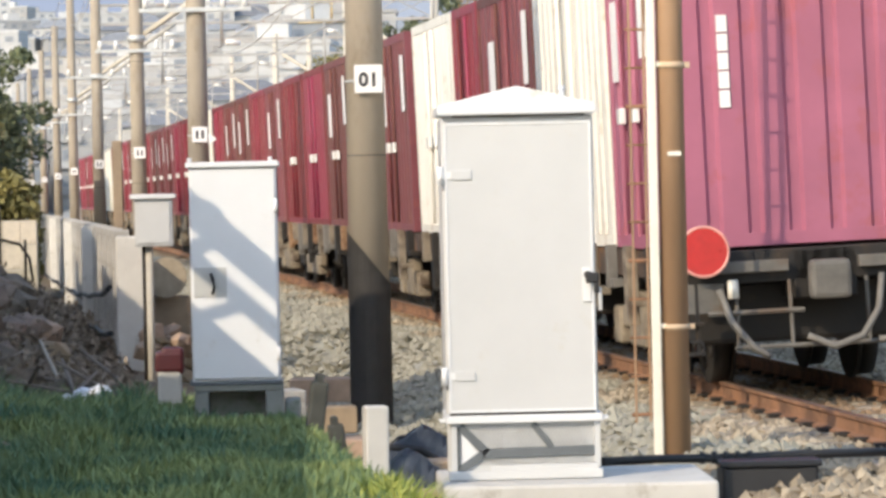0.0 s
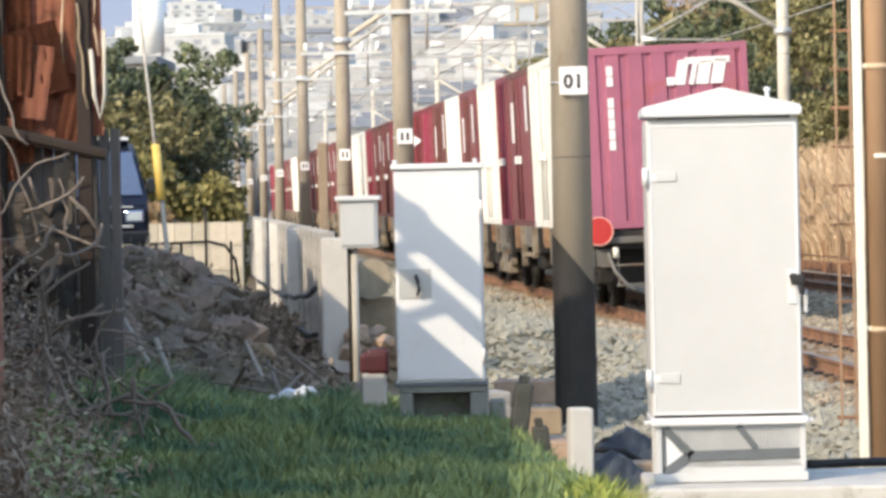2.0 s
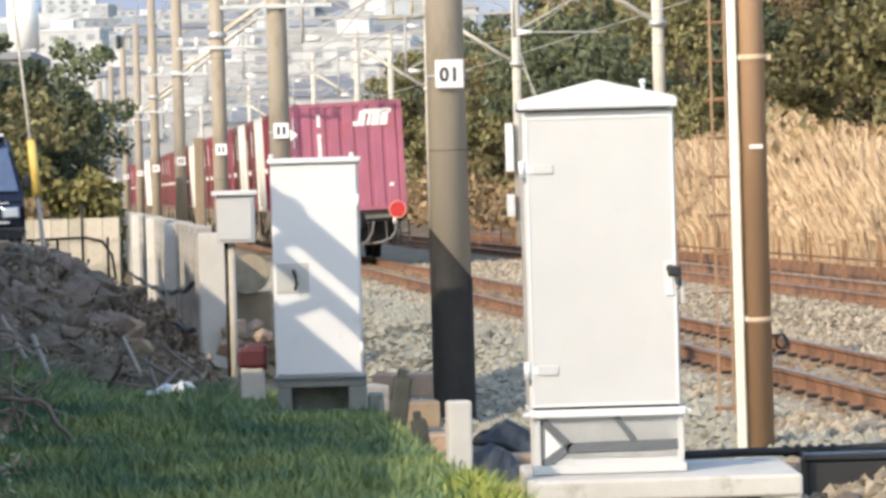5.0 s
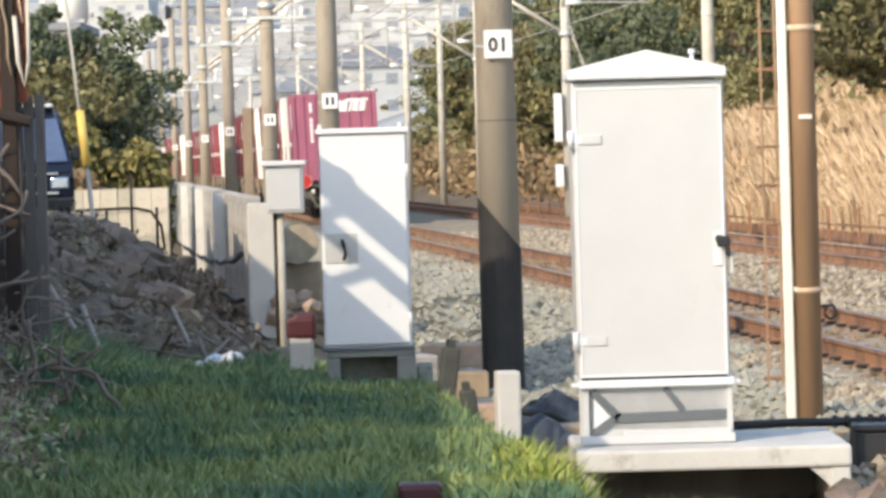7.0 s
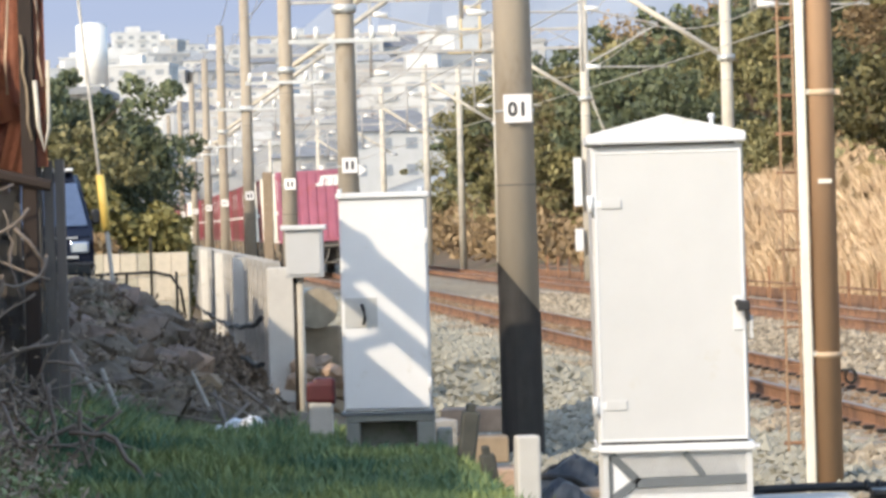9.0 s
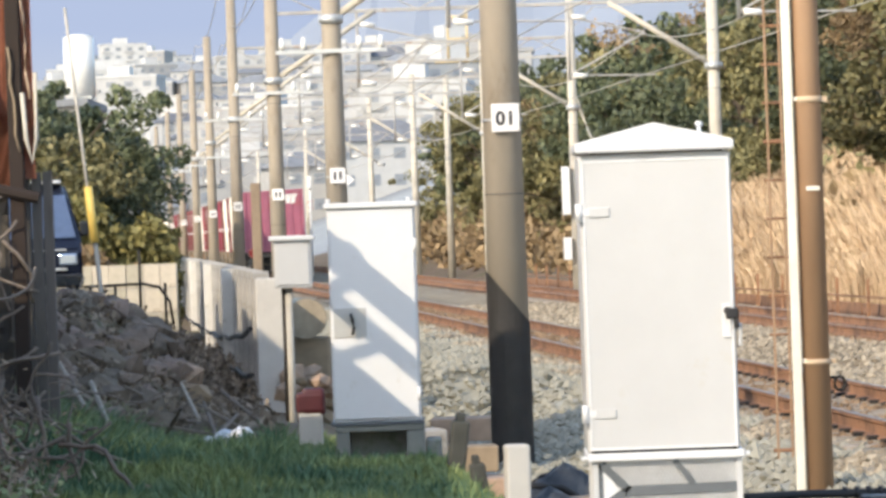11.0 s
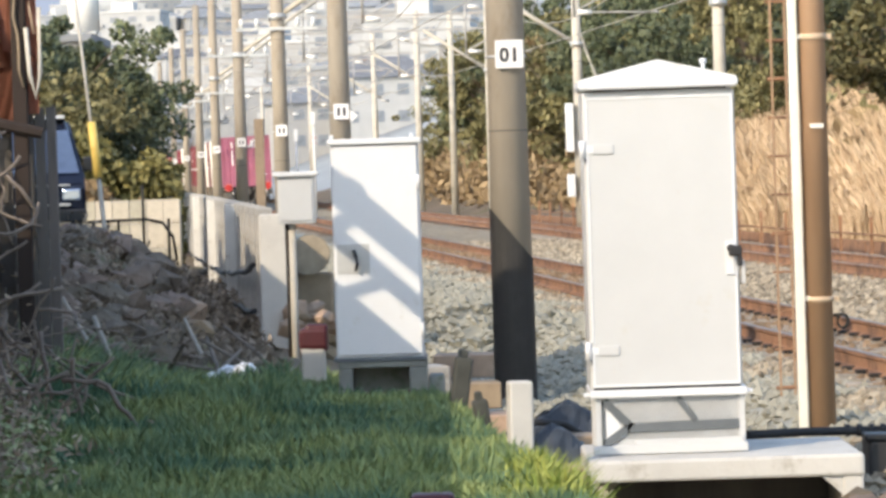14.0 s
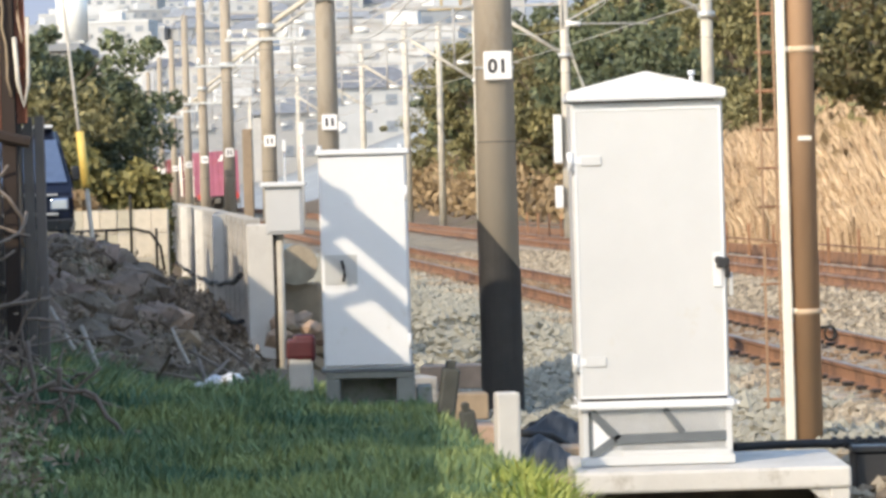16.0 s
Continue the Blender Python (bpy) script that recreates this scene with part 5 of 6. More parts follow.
def parked_van():
    t = thing("van", pose(-6.44, 60, 0.62, 0, 0, 6), "dark blue van parked behind the shed, seen from the front", "van")
    prof = [(0.0, 0.35), (-0.05, 0.9), (0.1, 1.05), (0.75, 1.75), (1.2, 1.95), (4.2, 1.95), (4.3, 0.35)]
    bm = B()
    a = [bm.verts.new((-0.84 + max(0.0, z - 1.0) * 0.24, y, z)) for y, z in prof]
    b = [bm.verts.new((0.84 - max(0.0, z - 1.0) * 0.24, y, z)) for y, z in prof]
    bm.faces.new(a)
    bm.faces.new(b[::-1])
    for i in range(len(prof)):
        j = (i + 1) % len(prof)
        bm.faces.new((a[i], b[i], b[j], a[j]))
    bmesh.ops.bevel(bm, geom=bm.edges[:], offset=0.06, segments=3, affect="EDGES")
    part("body", bm, M["van_blue"], t)
    bm = B()
    vs = [bm.verts.new(p) for p in ((-0.75, 0.09, 1.1), (0.75, 0.09, 1.1), (0.6, 0.69, 1.76), (-0.6, 0.69, 1.76))]
    bm.faces.new(vs)
    bmesh.ops.solidify(bm, geom=bm.faces[:], thickness=0.02)
    part("windscreen", bm, M["glass"], t)
    bm = B()
    box(bm, -0.6, 0.6, -0.12, -0.04, 0.6, 0.64, 0.008)
    box(bm, -0.6, 0.6, -0.1, -0.04, 0.9, 0.93, 0.008)
    part("grille_bar", bm, M["galv"], t)
    for x in (-0.88, 0.88):
        bm = B()
        box(bm, x - 0.07, x + 0.07, 0.3, 0.42, 1.12, 1.34, 0.03)
        part("mirror", bm, M["van_dark"], t)
    # white strip standing for sunlight on the front of the roof
    bm = B()
    box(bm, -0.56, 0.56, 0.85, 1.3, 1.94, 1.99, 0.02)
    part("roof_edge", bm, M["white_paint"], t)
    for x in (-0.62, 0.62):
        bm = B()
        box(bm, x - 0.14, x + 0.14, -0.08, 0.0, 0.68, 0.86, 0.03)
        part("headlight", bm, M["glass"], t)
    bm = B()
    box(bm, -0.84, 0.84, -0.12, 0.05, 0.35, 0.55, 0.03)
    part("bumper", bm, M["van_dark"], t)
    for x in (-0.78, 0.6):
        for y in (0.75, 3.4):
            bm = B()
            rod(bm, (x, y, 0.31), (x + 0.18, y, 0.31), 0.31, n=20)
            w = part("wheel", bm, M["black"], t)
            bm = B()
            rod(bm, (x - 0.005, y, 0.31), (x + 0.185, y, 0.31), 0.18, n=14)
            part("rim", bm, M["galv"], w)


def left_side():
    # stay wire with a yellow guard
    t = thing("stay_wire", Matrix(), "steel pole stay with a yellow plastic guard at its foot", "stay wire")
    bm = B()
    rod(bm, (-4.42, 50, 0.6), (-4.78, 50, 4.6), 0.02, n=8)
    part("wire", bm, M["wire_pale"], t)
    bm = B()
    rod(bm, (-4.5, 50, 1.62), (-4.565, 50, 2.33), 0.055, n=12)
    part("guard", bm, M["yellow"], t, "yellow plastic guard tube")
    bm = B()
    rod(bm, (-4.38, 50, 0.2), (-4.5, 50, 1.62), 0.03, n=8)
    part("anchor_rod", bm, M["cream_pole"], t)
    # low block wall with a pipe rail
    w = thing("block_wall", pose(0, 70, 0), "low cream concrete block wall behind the yard", "wall")
    bm = B()
    box(bm, -0.145, 0.145, -0.08, 0.08, 0, 0.42, 0.012)
    blk = mesh_of("block", bm, M["block_cream"])
    for i in range(9):
        for j in range(4):
            piece("block", blk, w, pose(-7.42 + 0.3 * i + 0.008 * (i // 2 % 2), 0.01 * ((i + j) % 2), -0.5 + 0.435 * j))
    bm = B()
    box(bm, -7.58, -4.86, -0.05, 0.05, -0.5, 1.2, 0.01)
    part("mortar", bm, M["concrete"], w)
    r = thing("pipe_rail", pose(0, 60, 0), "dark bent pipe railing by the yard", "railing")
    for k in range(4):
        bm = B()
        rod(bm, (-5.5 + 0.38 * k, 0, 0.3), (-5.5 + 0.38 * k, 0, 1.5 if k == 2 else 0.98), 0.022, n=8)
        part("post", bm, M["dark_steel"], r)
    bm = B()
    tube(bm, [(-5.6, 0, 0.96), (-4.7, 0, 0.98), (-4.45, 0, 0.92), (-4.3, 0, 0.7), (-4.25, 0, 0.35)], 0.022, 8)
    part("top_rail", bm, M["dark_steel"], r)
    hedge(-8.3, -5.4, 74, 1.55, "brown twiggy lower growth behind the block wall", "leaf_brown")
    hedge(-8.9, -5.2, 75.5, 2.62, "yellow-green clipped hedge behind the block wall", "hedge")
    # white tank on a roof above the trees
    b = thing("apartment_block", pose(-14.6, 150, 0), "cream apartment block behind the trees", "building")
    bm = B()
    box(bm, -0.75, 0.95, 0, 8, 0.3, 6.9, 0.05)
    part("wall", bm, M["house_cream"], b)
    for i in range(2):
        for j in range(2):
            bm = B()
            box(bm, -0.55 + 0.75 * i, -0.05 + 0.75 * i, -0.04, 0.02, 2.0 + 2.6 * j, 3.3 + 2.6 * j, 0.01)
            part("window", bm, M["window"], b)
    bm = B()
    box(bm, -0.85, 1.05, -0.2, 8.2, 6.9, 7.2, 0.03)
    part("roof", bm, M["roof"], b, "flat roof with a greenish rim")
    k = thing("water_tank", pose(-13.95, 151, 7.2), "white cylindrical water tank on a flat roof", "water tank")
    bm = B()
    rod(bm, (0, 0, 0.1), (0, 0, 2.35), 0.6, n=24)
    rod(bm, (0, 0, 2.35), (0, 0, 2.47), 0.6, 0.35, 24)
    part("tank", bm, M["insulator"], k)
    bm = B()
    box(bm, -0.5, 0.5, -0.5, 0.5, 0, 0.1)
    part("stand", bm, M["galv"], k)


def building_kind(w, d, h, wall, floors, cols, pitched):
    t = thing("house" if pitched else "apartment_block", Matrix(), "", "building")
    bm = B()
    box(bm, -w / 2, w / 2, 0, d, -8, h, 0.03)
    part("wall", bm, M[wall], t)
    bm = B()
    if pitched:
        prof = [(-w / 2 - 0.5, h - 0.05), (w / 2 + 0.5, h - 0.05), (w * 0.2, h + w * 0.2), (-w * 0.2, h + w * 0.2)]
        a = [bm.verts.new((x, -0.5, z)) for x, z in prof[:2]] + [bm.verts.new((x, d * 0.4, z)) for x, z in prof[2:]]
        b = [bm.verts.new((x, d + 0.5, z)) for x, z in prof[:2]] + [bm.verts.new((x, d * 0.6, z)) for x, z in prof[2:]]
        bm.faces.new(a)
        bm.faces.new(b[::-1])
        for i in range(4):
            bm.faces.new((a[i], b[i], b[(i + 1) % 4], a[(i + 1) % 4]))
    else:
        box(bm, -w / 2 - 0.2, w / 2 + 0.2, -0.2, d + 0.2, h, h + 0.5, 0.02)
        box(bm, -w * 0.2, w * 0.1, d * 0.3, d * 0.7, h + 0.5, h + 2.6, 0.02)
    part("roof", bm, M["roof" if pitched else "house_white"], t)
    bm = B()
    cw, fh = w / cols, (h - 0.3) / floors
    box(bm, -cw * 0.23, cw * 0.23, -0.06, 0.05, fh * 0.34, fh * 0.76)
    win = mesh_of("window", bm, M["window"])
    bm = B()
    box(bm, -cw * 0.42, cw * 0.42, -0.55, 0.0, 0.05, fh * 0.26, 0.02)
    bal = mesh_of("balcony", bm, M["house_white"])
    for f in range(floors):
        for side in (-1, 1):
            piece("window", win, t, pose(side * w / 2, d * 0.45, 0.2 + fh * f, 0, 0, 90 * side))
        for c in range(cols):
            m = pose(-w / 2 + cw * (c + 0.5), 0, 0.2 + fh * f)
            piece("window", win, t, m)
            if not pitched and c % 2 == 0:
                piece("balcony", bal, t, m)
    return t


def town():
    rnd = random.Random(12)
    kinds = [building_kind(9, 8, 5.6, "house_white", 2, 3, True), building_kind(8, 8, 5.8, "house_cream", 2, 3, True), building_kind(13, 10, 9, "house_white", 3, 4, False),
             building_kind(16, 11, 15, "house_white", 5, 4, False), building_kind(11, 9, 6, "house_white", 2, 4, True)]
    text = ["white two-storey house with a grey tiled roof", "cream two-storey house with a grey tiled roof", "white three-storey flat-roofed building", "white apartment block with balconies", "long white house with a grey roof"]
    used = set()

    def put(k, x, y, turn):
        m = pose(x, y, gz(x, y) - 0.2, 0, 0, turn)
        if k in used:
            ob = copy_thing(kinds[k], m)
        else:
            ob = kinds[k]
            ob.matrix_basis = m
            used.add(k)
        tagged(ob, text[k] + " on the far slope", "building", "houses of the town")

    for row in range(17):
        y = 432 + row * 48 if row < 4 else 620 + (row - 4) * 108
        x = -0.098 * y + rnd.uniform(0, 6)
        while x < 0.004 * y + 4:
            k = rnd.choices((0, 1, 2, 3, 4), (3, 2.2, 1.6, 0.0 if x > -0.066 * y or y < 700 else 2.0, 2))[0]
            put(k, x, y + rnd.uniform(-14, 14), rnd.uniform(-25, 25))
            x += rnd.uniform(7, 12.5)


def signal_posts():
    """Slim white posts between the junction box and the line, one with a red lamp."""
    for x, y, top, lamp in ((-7.95, 200, 3.9, False), (-7.05, 200, 3.6, True), (-6.7, 190, 4.6, False)):
        t = thing("signal_post", pose(x, y, gz(x, y)), "slim white post" + (" with a small red signal lamp" if lamp else "") + " beside the line", "signal post", "slim white posts")
        bm = B()
        rod(bm, (0, 0, -0.3), (0, 0, top - gz(x, y)), 0.065, 0.055, 10)
        part("shaft", bm, M["insulator"], t)
        bm = B()
        box(bm, -0.1, 0.1, -0.2, 0.1, top - 0.6 - gz(x, y), top - gz(x, y), 0.03)
        head = part("head", bm, M["white_paint"], t)
        if lamp:
            for dz in (0.15, 0.45):
                bm = B()
                rod(bm, (0, -0.28, top - dz - gz(x, y)), (0, -0.2, top - dz - gz(x, y)), 0.1, n=14)
                part("lens", bm, M["red_disc"], head, "red signal lens")


def right_side():
    # rusty fence posts between the line and the bank
    bm = B()
    box(bm, -0.03, 0.03, -0.03, 0.03, -0.2, 0.85, 0.006)
    me = mesh_of("fence_post", bm, M["rail_rust"])
    t = thing("low_fence", Matrix(), "row of rusty fence posts with two thin rails beside the track", "fence")
    ys = [42.5 + 3.2 * i for i in range(32)]
    for y in ys:
        x = tc(y) + 7.4
        piece("fence_post", me, t, pose(x, y, gz(x, y)))
    for z in (0.12, 0.5):
        bm = B()
        tube(bm, [(tc(y) + 7.4, y, gz(tc(y) + 7.4, y) + z) for y in ys], 0.022, 5)
        part("fence_rail", bm, M["rail_rust"], t)
    # cable trough wall of rusty plates beyond the second track
    e = thing("trough_edge", Matrix(), "rust-stained low retaining boards beyond the second track", "retaining board")
    bm = B()
    box(bm, -0.03, 0.03, -1.55, 1.55, -0.3, 0.12, 0.008)
    brd = mesh_of("board", bm, M["rail_rust"])
    for y in ys:
        piece("board", brd, e, pose(tc(y + 1.6) + 7.9, y + 1.6, gz(tc(y + 1.6) + 7.9, y + 1.6) + 0.15, 0, 0, math.degrees(math.atan(-slope(y)))))
    f = thing("pole_gantry", pose(tc(141) + 6.6, 141, 0), "ochre rectangular steel frame high on a line pole", "gantry")
    for a, b in (((-1.1, 7.7), (-1.1, 9.6)), ((-0.42, 7.7), (-0.42, 9.6)), ((-1.1, 9.3), (-0.42, 9.3)), ((-1.1, 8.5), (-0.42, 8.5)), ((-1.6, 7.7), (0.0, 7.7))):
        bm = B()
        rod(bm, (a[0], -0.1, a[1]), (b[0], -0.1, b[1]), 0.05, n=8)
        part("bar", bm, M["yellow_steel"], f)
    # slender ladder beside the steel mast
    l = thing("signal_ladder", pose(2.4, 29.0, -0.5), "slender rusty tan steel ladder standing beside the mast", "ladder")
    for dx in (-0.055, 0.05):
        bm = B()
        box(bm, dx - 0.008, dx + 0.008, -0.018, 0.018, 0, 7.0, 0.003)
        part("rail", bm, M["tan_pole"], l)
    for k in range(23):
        bm = B()
        rod(bm, (-0.09, 0, 0.4 + 0.283 * k), (0.1, 0, 0.4 + 0.283 * k), 0.011 if k % 4 else 0.016, n=6)
        part("rung", bm, M["rail_rust"], l)


# ---- the goods train ----
SPEED, REAR = 11.9, 30.4
PITCH, WAGON, LAST = 4.12, 21.1, 17.9
MOVING = []


def container(colour, marks, L):
    """A freight container of half length L: ribbed walls between corner posts, rails, and a corner casting at each corner."""
    t = thing("container", Matrix(), "", "container")
    W, H = 1.225, 2.48
    bm = B()
    for x in (-W, W - 0.1):
        for y in (-L, L - 0.1):
            box(bm, x, x + 0.1, y, y + 0.1, 0, H, 0.012)
    for z in (0.0, H - 0.1):
        for x in (-W, W - 0.08):
            box(bm, x + 0.004, x + 0.076, -L + 0.1, L - 0.1, z, z + 0.1)
        for y in (-L, L - 0.08):
            box(bm, -W + 0.1, W - 0.1, y + 0.004, y + 0.076, z, z + 0.1)
    part("frame", bm, M[colour], t)

    def ribbed(x0, x1, n, depth):
        """Profile of a trapezoid-ribbed wall."""
        pts = []
        w = (x1 - x0) / n
        for i in range(n):
            a = x0 + i * w
            pts += [(a, 0), (a + w * 0.12, 0), (a + w * 0.2, depth), (a + w * 0.8, depth), (a + w * 0.88, 0)]
        return pts + [(x1, 0)]

    def wall(pts, place):
        bm = B()
        lo = [bm.verts.new(place(a, d, 0.1)) for a, d in pts]
        hi = [bm.verts.new(place(a, d, H - 0.1)) for a, d in pts]
        for i in range(len(pts) - 1):
            bm.faces.new((lo[i], lo[i + 1], hi[i + 1], hi[i]))
        return bm

    ends, sides = ribbed(-W + 0.1, W - 0.1, 7, 0.035), ribbed(-L + 0.1, L - 0.1, round(L * 5.4), 0.04)
    part("end_wall", wall(ends, lambda a, d, z: (a, -L + 0.05 - d, z)), M[colour], t)
    part("end_wall", wall(ends, lambda a, d, z: (a, L - 0.05 + d, z)), M[colour], t)
    part("side_wall", wall(sides, lambda a, d, z: (-W + 0.05 - d, a, z)), M[colour], t)
    part("side_wall", wall(sides, lambda a, d, z: (W - 0.05 + d, a, z)), M[colour], t)
    bm = B()
    box(bm, -W + 0.02, W - 0.02, -L + 0.02, L - 0.02, H - 0.04, H - 0.01)
    part("roof", bm, M[colour], t)
    bm = B()
    box(bm, -W + 0.06, W - 0.06, -L + 0.06, L - 0.06, 0.02, 0.06)
    part("floor", bm, M["dark_steel"], t)
    for y in (-0.35, 0.35):                          # door locking bars on the side
        bm = B()
        rod(bm, (-W - 0.02, y, 0.12), (-W - 0.02, y, H - 0.12), 0.018, n=8)
        bar = part("lock_bar", bm, M[colour], t)
        bm = B()
        box(bm, -W - 0.06, -W - 0.01, y - 0.09, y + 0.09, 1.0, 1.13, 0.01)
        part("lock_handle", bm, M["insulator"], bar)
    if marks:
        for q in ((-L + 0.3, -L + 0.62, 1.5, 2.2), (L * 0.35, L * 0.35 + 0.45, 1.35, 2.0)):
            bm = B()
            box(bm, -W - 0.012, -W - 0.006, *q)
            part("marking", bm, M["marking"], t, "white lettering panel on the side")
    if marks == 2:
        bm = B()                                     # emblem as plain slanting shapes, on both ends
        for x0, w, z0, z1 in ((0.2, 0.15, 1.92, 2.26), (0.4, 0.07, 1.92, 2.2), (0.5, 0.17, 1.92, 2.24), (0.7, 0.17, 1.92, 2.26)):
            vs = [(x0, z0), (x0 + w, z0), (x0 + w + 0.07, z1), (x0 + 0.07, z1)]
            a = [bm.verts.new((x, -L - 0.004, z)) for x, z in vs]
            b = [bm.verts.new((x, -L + 0.008, z)) for x, z in vs]
            bm.faces.new(a)
            bm.faces.new(b[::-1])
            for i in range(4):
                bm.faces.new((a[i], b[i], b[(i + 1) % 4], a[(i + 1) % 4]))
        box(bm, 0.36, 0.98, -L - 0.004, -L + 0.006, 2.2, 2.29)
        box(bm, 0.1, 0.24, -L - 0.004, -L + 0.006, 1.92, 2.03)
        part("emblem", bm, M["marking"], t, "white slanting emblem")
        for k in (0, 1, 3, 4, 5, 6, 7):
            bm = B()
            z = 2.22 - 0.145 * k
            box(bm, -0.725, -0.64, -L - 0.004, -L + 0.006, z - 0.132, z, 0.004)
            part("marking", bm, M["marking"], t, "white painted bar")
        bm = B()
        box(bm, 0.86, 0.96, -L - 0.004, -L + 0.008, 0.52, 0.6, 0.004)
        part("label_plate", bm, M["marking"], t, "small white label plate")
    return t


def wheelset():
    bm = B()
    for x in (-0.6, 0.6):
        rod(bm, (x - 0.065, 0, 0), (x + 0.065, 0, 0), 0.43, 0.43, 28)
        s = 0.09 if x > 0 else -0.09
        rod(bm, (x - s - 0.015, 0, 0), (x - s + 0.015, 0, 0), 0.455, n=28)
        for k in range(5):
            a = 2 * math.pi * k / 5
            c, d = 0.27 * math.cos(a), 0.27 * math.sin(a)
            rod(bm, (x - 0.085, c, d), (x + 0.085, c, d), 0.06, n=10)
    rod(bm, (-0.9, 0, 0), (0.9, 0, 0), 0.075, n=12)
    return bm


def flat_wagon(last, L):
    t = thing("flat_wagon", Matrix(), "dark container flat wagon" + (" with red tail discs and brake hoses" if last else " loaded with five containers"), "railway wagon", "wagons of the goods train")
    for x in (-1.2, 1.08):
        bm = B()
        box(bm, x, x + 0.12, 0, L, 0.88, 1.1, 0.012)
        part("side_sill", bm, M["wagon"], t)
    bm = B()
    box(bm, -0.25, 0.25, 0, L, 0.7, 1.08, 0.012)
    part("centre_sill", bm, M["dark_steel"], t)
    for y in [0.0] + [1.9 + PITCH * k for k in range(5) if 1.9 + PITCH * k < L - 0.5] + [L - 0.16]:
        bm = B()
        box(bm, -1.08, 1.08, y, y + 0.16, 0.84, 1.09, 0.01)
        part("cross_beam", bm, M["dark_steel"], t)
    bogies = []
    for y in (2.6, L - 2.6):
        bm = B()
        box(bm, -1.05, 1.05, y - 0.2, y + 0.2, 0.45, 0.72, 0.03)
        bg = part("bogie", bm, M["dark_steel"], t)
        for x in (-1.06, 0.94):
            bm = B()
            box(bm, x, x + 0.12, y - 1.3, y + 1.3, 0.42, 0.6, 0.03)
            box(bm, x - 0.01, x + 0.13, y - 0.4, y + 0.4, 0.28, 0.75, 0.03)
            for d in (-0.95, 0.95):
                box(bm, x - 0.03, x + 0.15, y + d - 0.16, y + d + 0.16, 0.28, 0.6, 0.03)
            part("side_frame", bm, M["dusty_frame"], bg)
        for d in (-0.95, 0.95):
            ws = part("wheelset", wheelset(), M["dark_steel"], bg)
            ws.matrix_basis = pose(0, y + d, 0.43)
            bogies.append(ws)
    # dark boxes added to deepen the shade beneath the wagon
    for q in ((-0.95, 0.95, 0.45, 1.1), (-0.8, 0.8, 3.9, 4.8)):
        bm = B()
        box(bm, *q, 0.36, 0.84, 0.04)
        part("underframe", bm, M["dark_steel"], t)
    k = 0
    while 0.55 + k * 1.03 < L - 0.3:                 # rusty load brackets, steps and springs along the sills
        y, k = 0.55 + k * 1.03, k + 1
        bm = B()
        drop = (0.34, 0.16, 0.5, 0.22, 0.4, 0.12, 0.3)[k % 7]
        box(bm, -1.29, -1.2, y, y + 0.1 + 0.05 * (k % 3), 1.0 - drop, 1.14, 0.008)
        box(bm, -1.27, -1.13, y - 0.12, y + 0.24, 0.9 - drop * 0.5, 0.97 - drop * 0.5, 0.006)
        part("bracket", bm, M[("rust_fitting", "dark_steel", "dusty_frame", "hose", "dusty_frame")[k % 5]], t)
    for y in (6.5, 9.5, 12.5):
        bm = B()
        box(bm, -0.9, 0.6, y, y + 1.1, 0.42, 0.82, 0.04)
        part("brake_gear", bm, M["dark_steel"], t)
    # coupler and end fittings
    for y, s in ((0.0, -1), (L, 1)):
        bm = B()
        box(bm, -0.11, 0.11, min(y, y + s * 0.35), max(y, y + s * 0.35), 0.74, 0.98, 0.03)
        box(bm, -0.2, 0.12, min(y + s * 0.28, y + s * 0.42), max(y + s * 0.28, y + s * 0.42), 0.7, 1.0, 0.04)
        part("coupler", bm, M["grey_steel"], t)
        if last and s < 0:
            for x0, x1, z in ((0.25, 1.0, 0.92), (-1.0, -0.3, 0.92)):
                bm = B()
                box(bm, x0, x1, -0.1, -0.02, z, z + 0.09, 0.008)
                part("end_bar", bm, M["grey_steel"], t)
            for pts in ([(0.42, -0.1, 0.86), (0.36, -0.2, 0.6), (0.22, -0.24, 0.4), (0.0, -0.24, 0.33), (-0.2, -0.2, 0.42)],
                        [(0.92, -0.1, 0.88), (0.9, -0.2, 0.6), (0.78, -0.24, 0.46), (0.55, -0.24, 0.38), (0.35, -0.2, 0.36)],
                        [(-0.85, -0.1, 0.8), (-0.78, -0.2, 0.55), (-0.62, -0.22, 0.35), (-0.5, -0.2, 0.28)]):
                bm = B()
                sm = [Vector(pts[0])]
                for a, b in zip(pts, pts[1:]):
                    sm += [Vector(a).lerp(Vector(b), k / 3) for k in (1, 2, 3)]
                tube(bm, sm, 0.028, 8)
                part("brake_hose", bm, M["hose"], t)
            for x, z in ((0.9, 0.86), (-0.75, 0.8)):
                bm = B()
                rod(bm, (x, -0.14, z - 0.07), (x, -0.14, z + 0.07), 0.045, 0.04, 10)
                part("hose_tap", bm, M["cream"], t)
            for x in (-1.12, 1.12):                 # steps and grab irons
                bm = B()
                for d in (-0.12, 0.12):
                    rod(bm, (x + d * 0.8, -0.06, 0.3), (x + d * 0.8, -0.06, 0.85), 0.018, n=6)
                for z in (0.32, 0.55):
                    box(bm, x - 0.14, x + 0.14, -0.12, -0.02, z - 0.015, z + 0.015, 0.004)
                part("step", bm, M["dark_steel"], t)
            bm = B()
            rod(bm, (-0.75, -0.12, 0.35), (0.75, -0.12, 0.35), 0.02, n=6)
            rod(bm, (-0.95, -0.12, 0.62), (-0.2, -0.12, 0.62), 0.02, n=6)
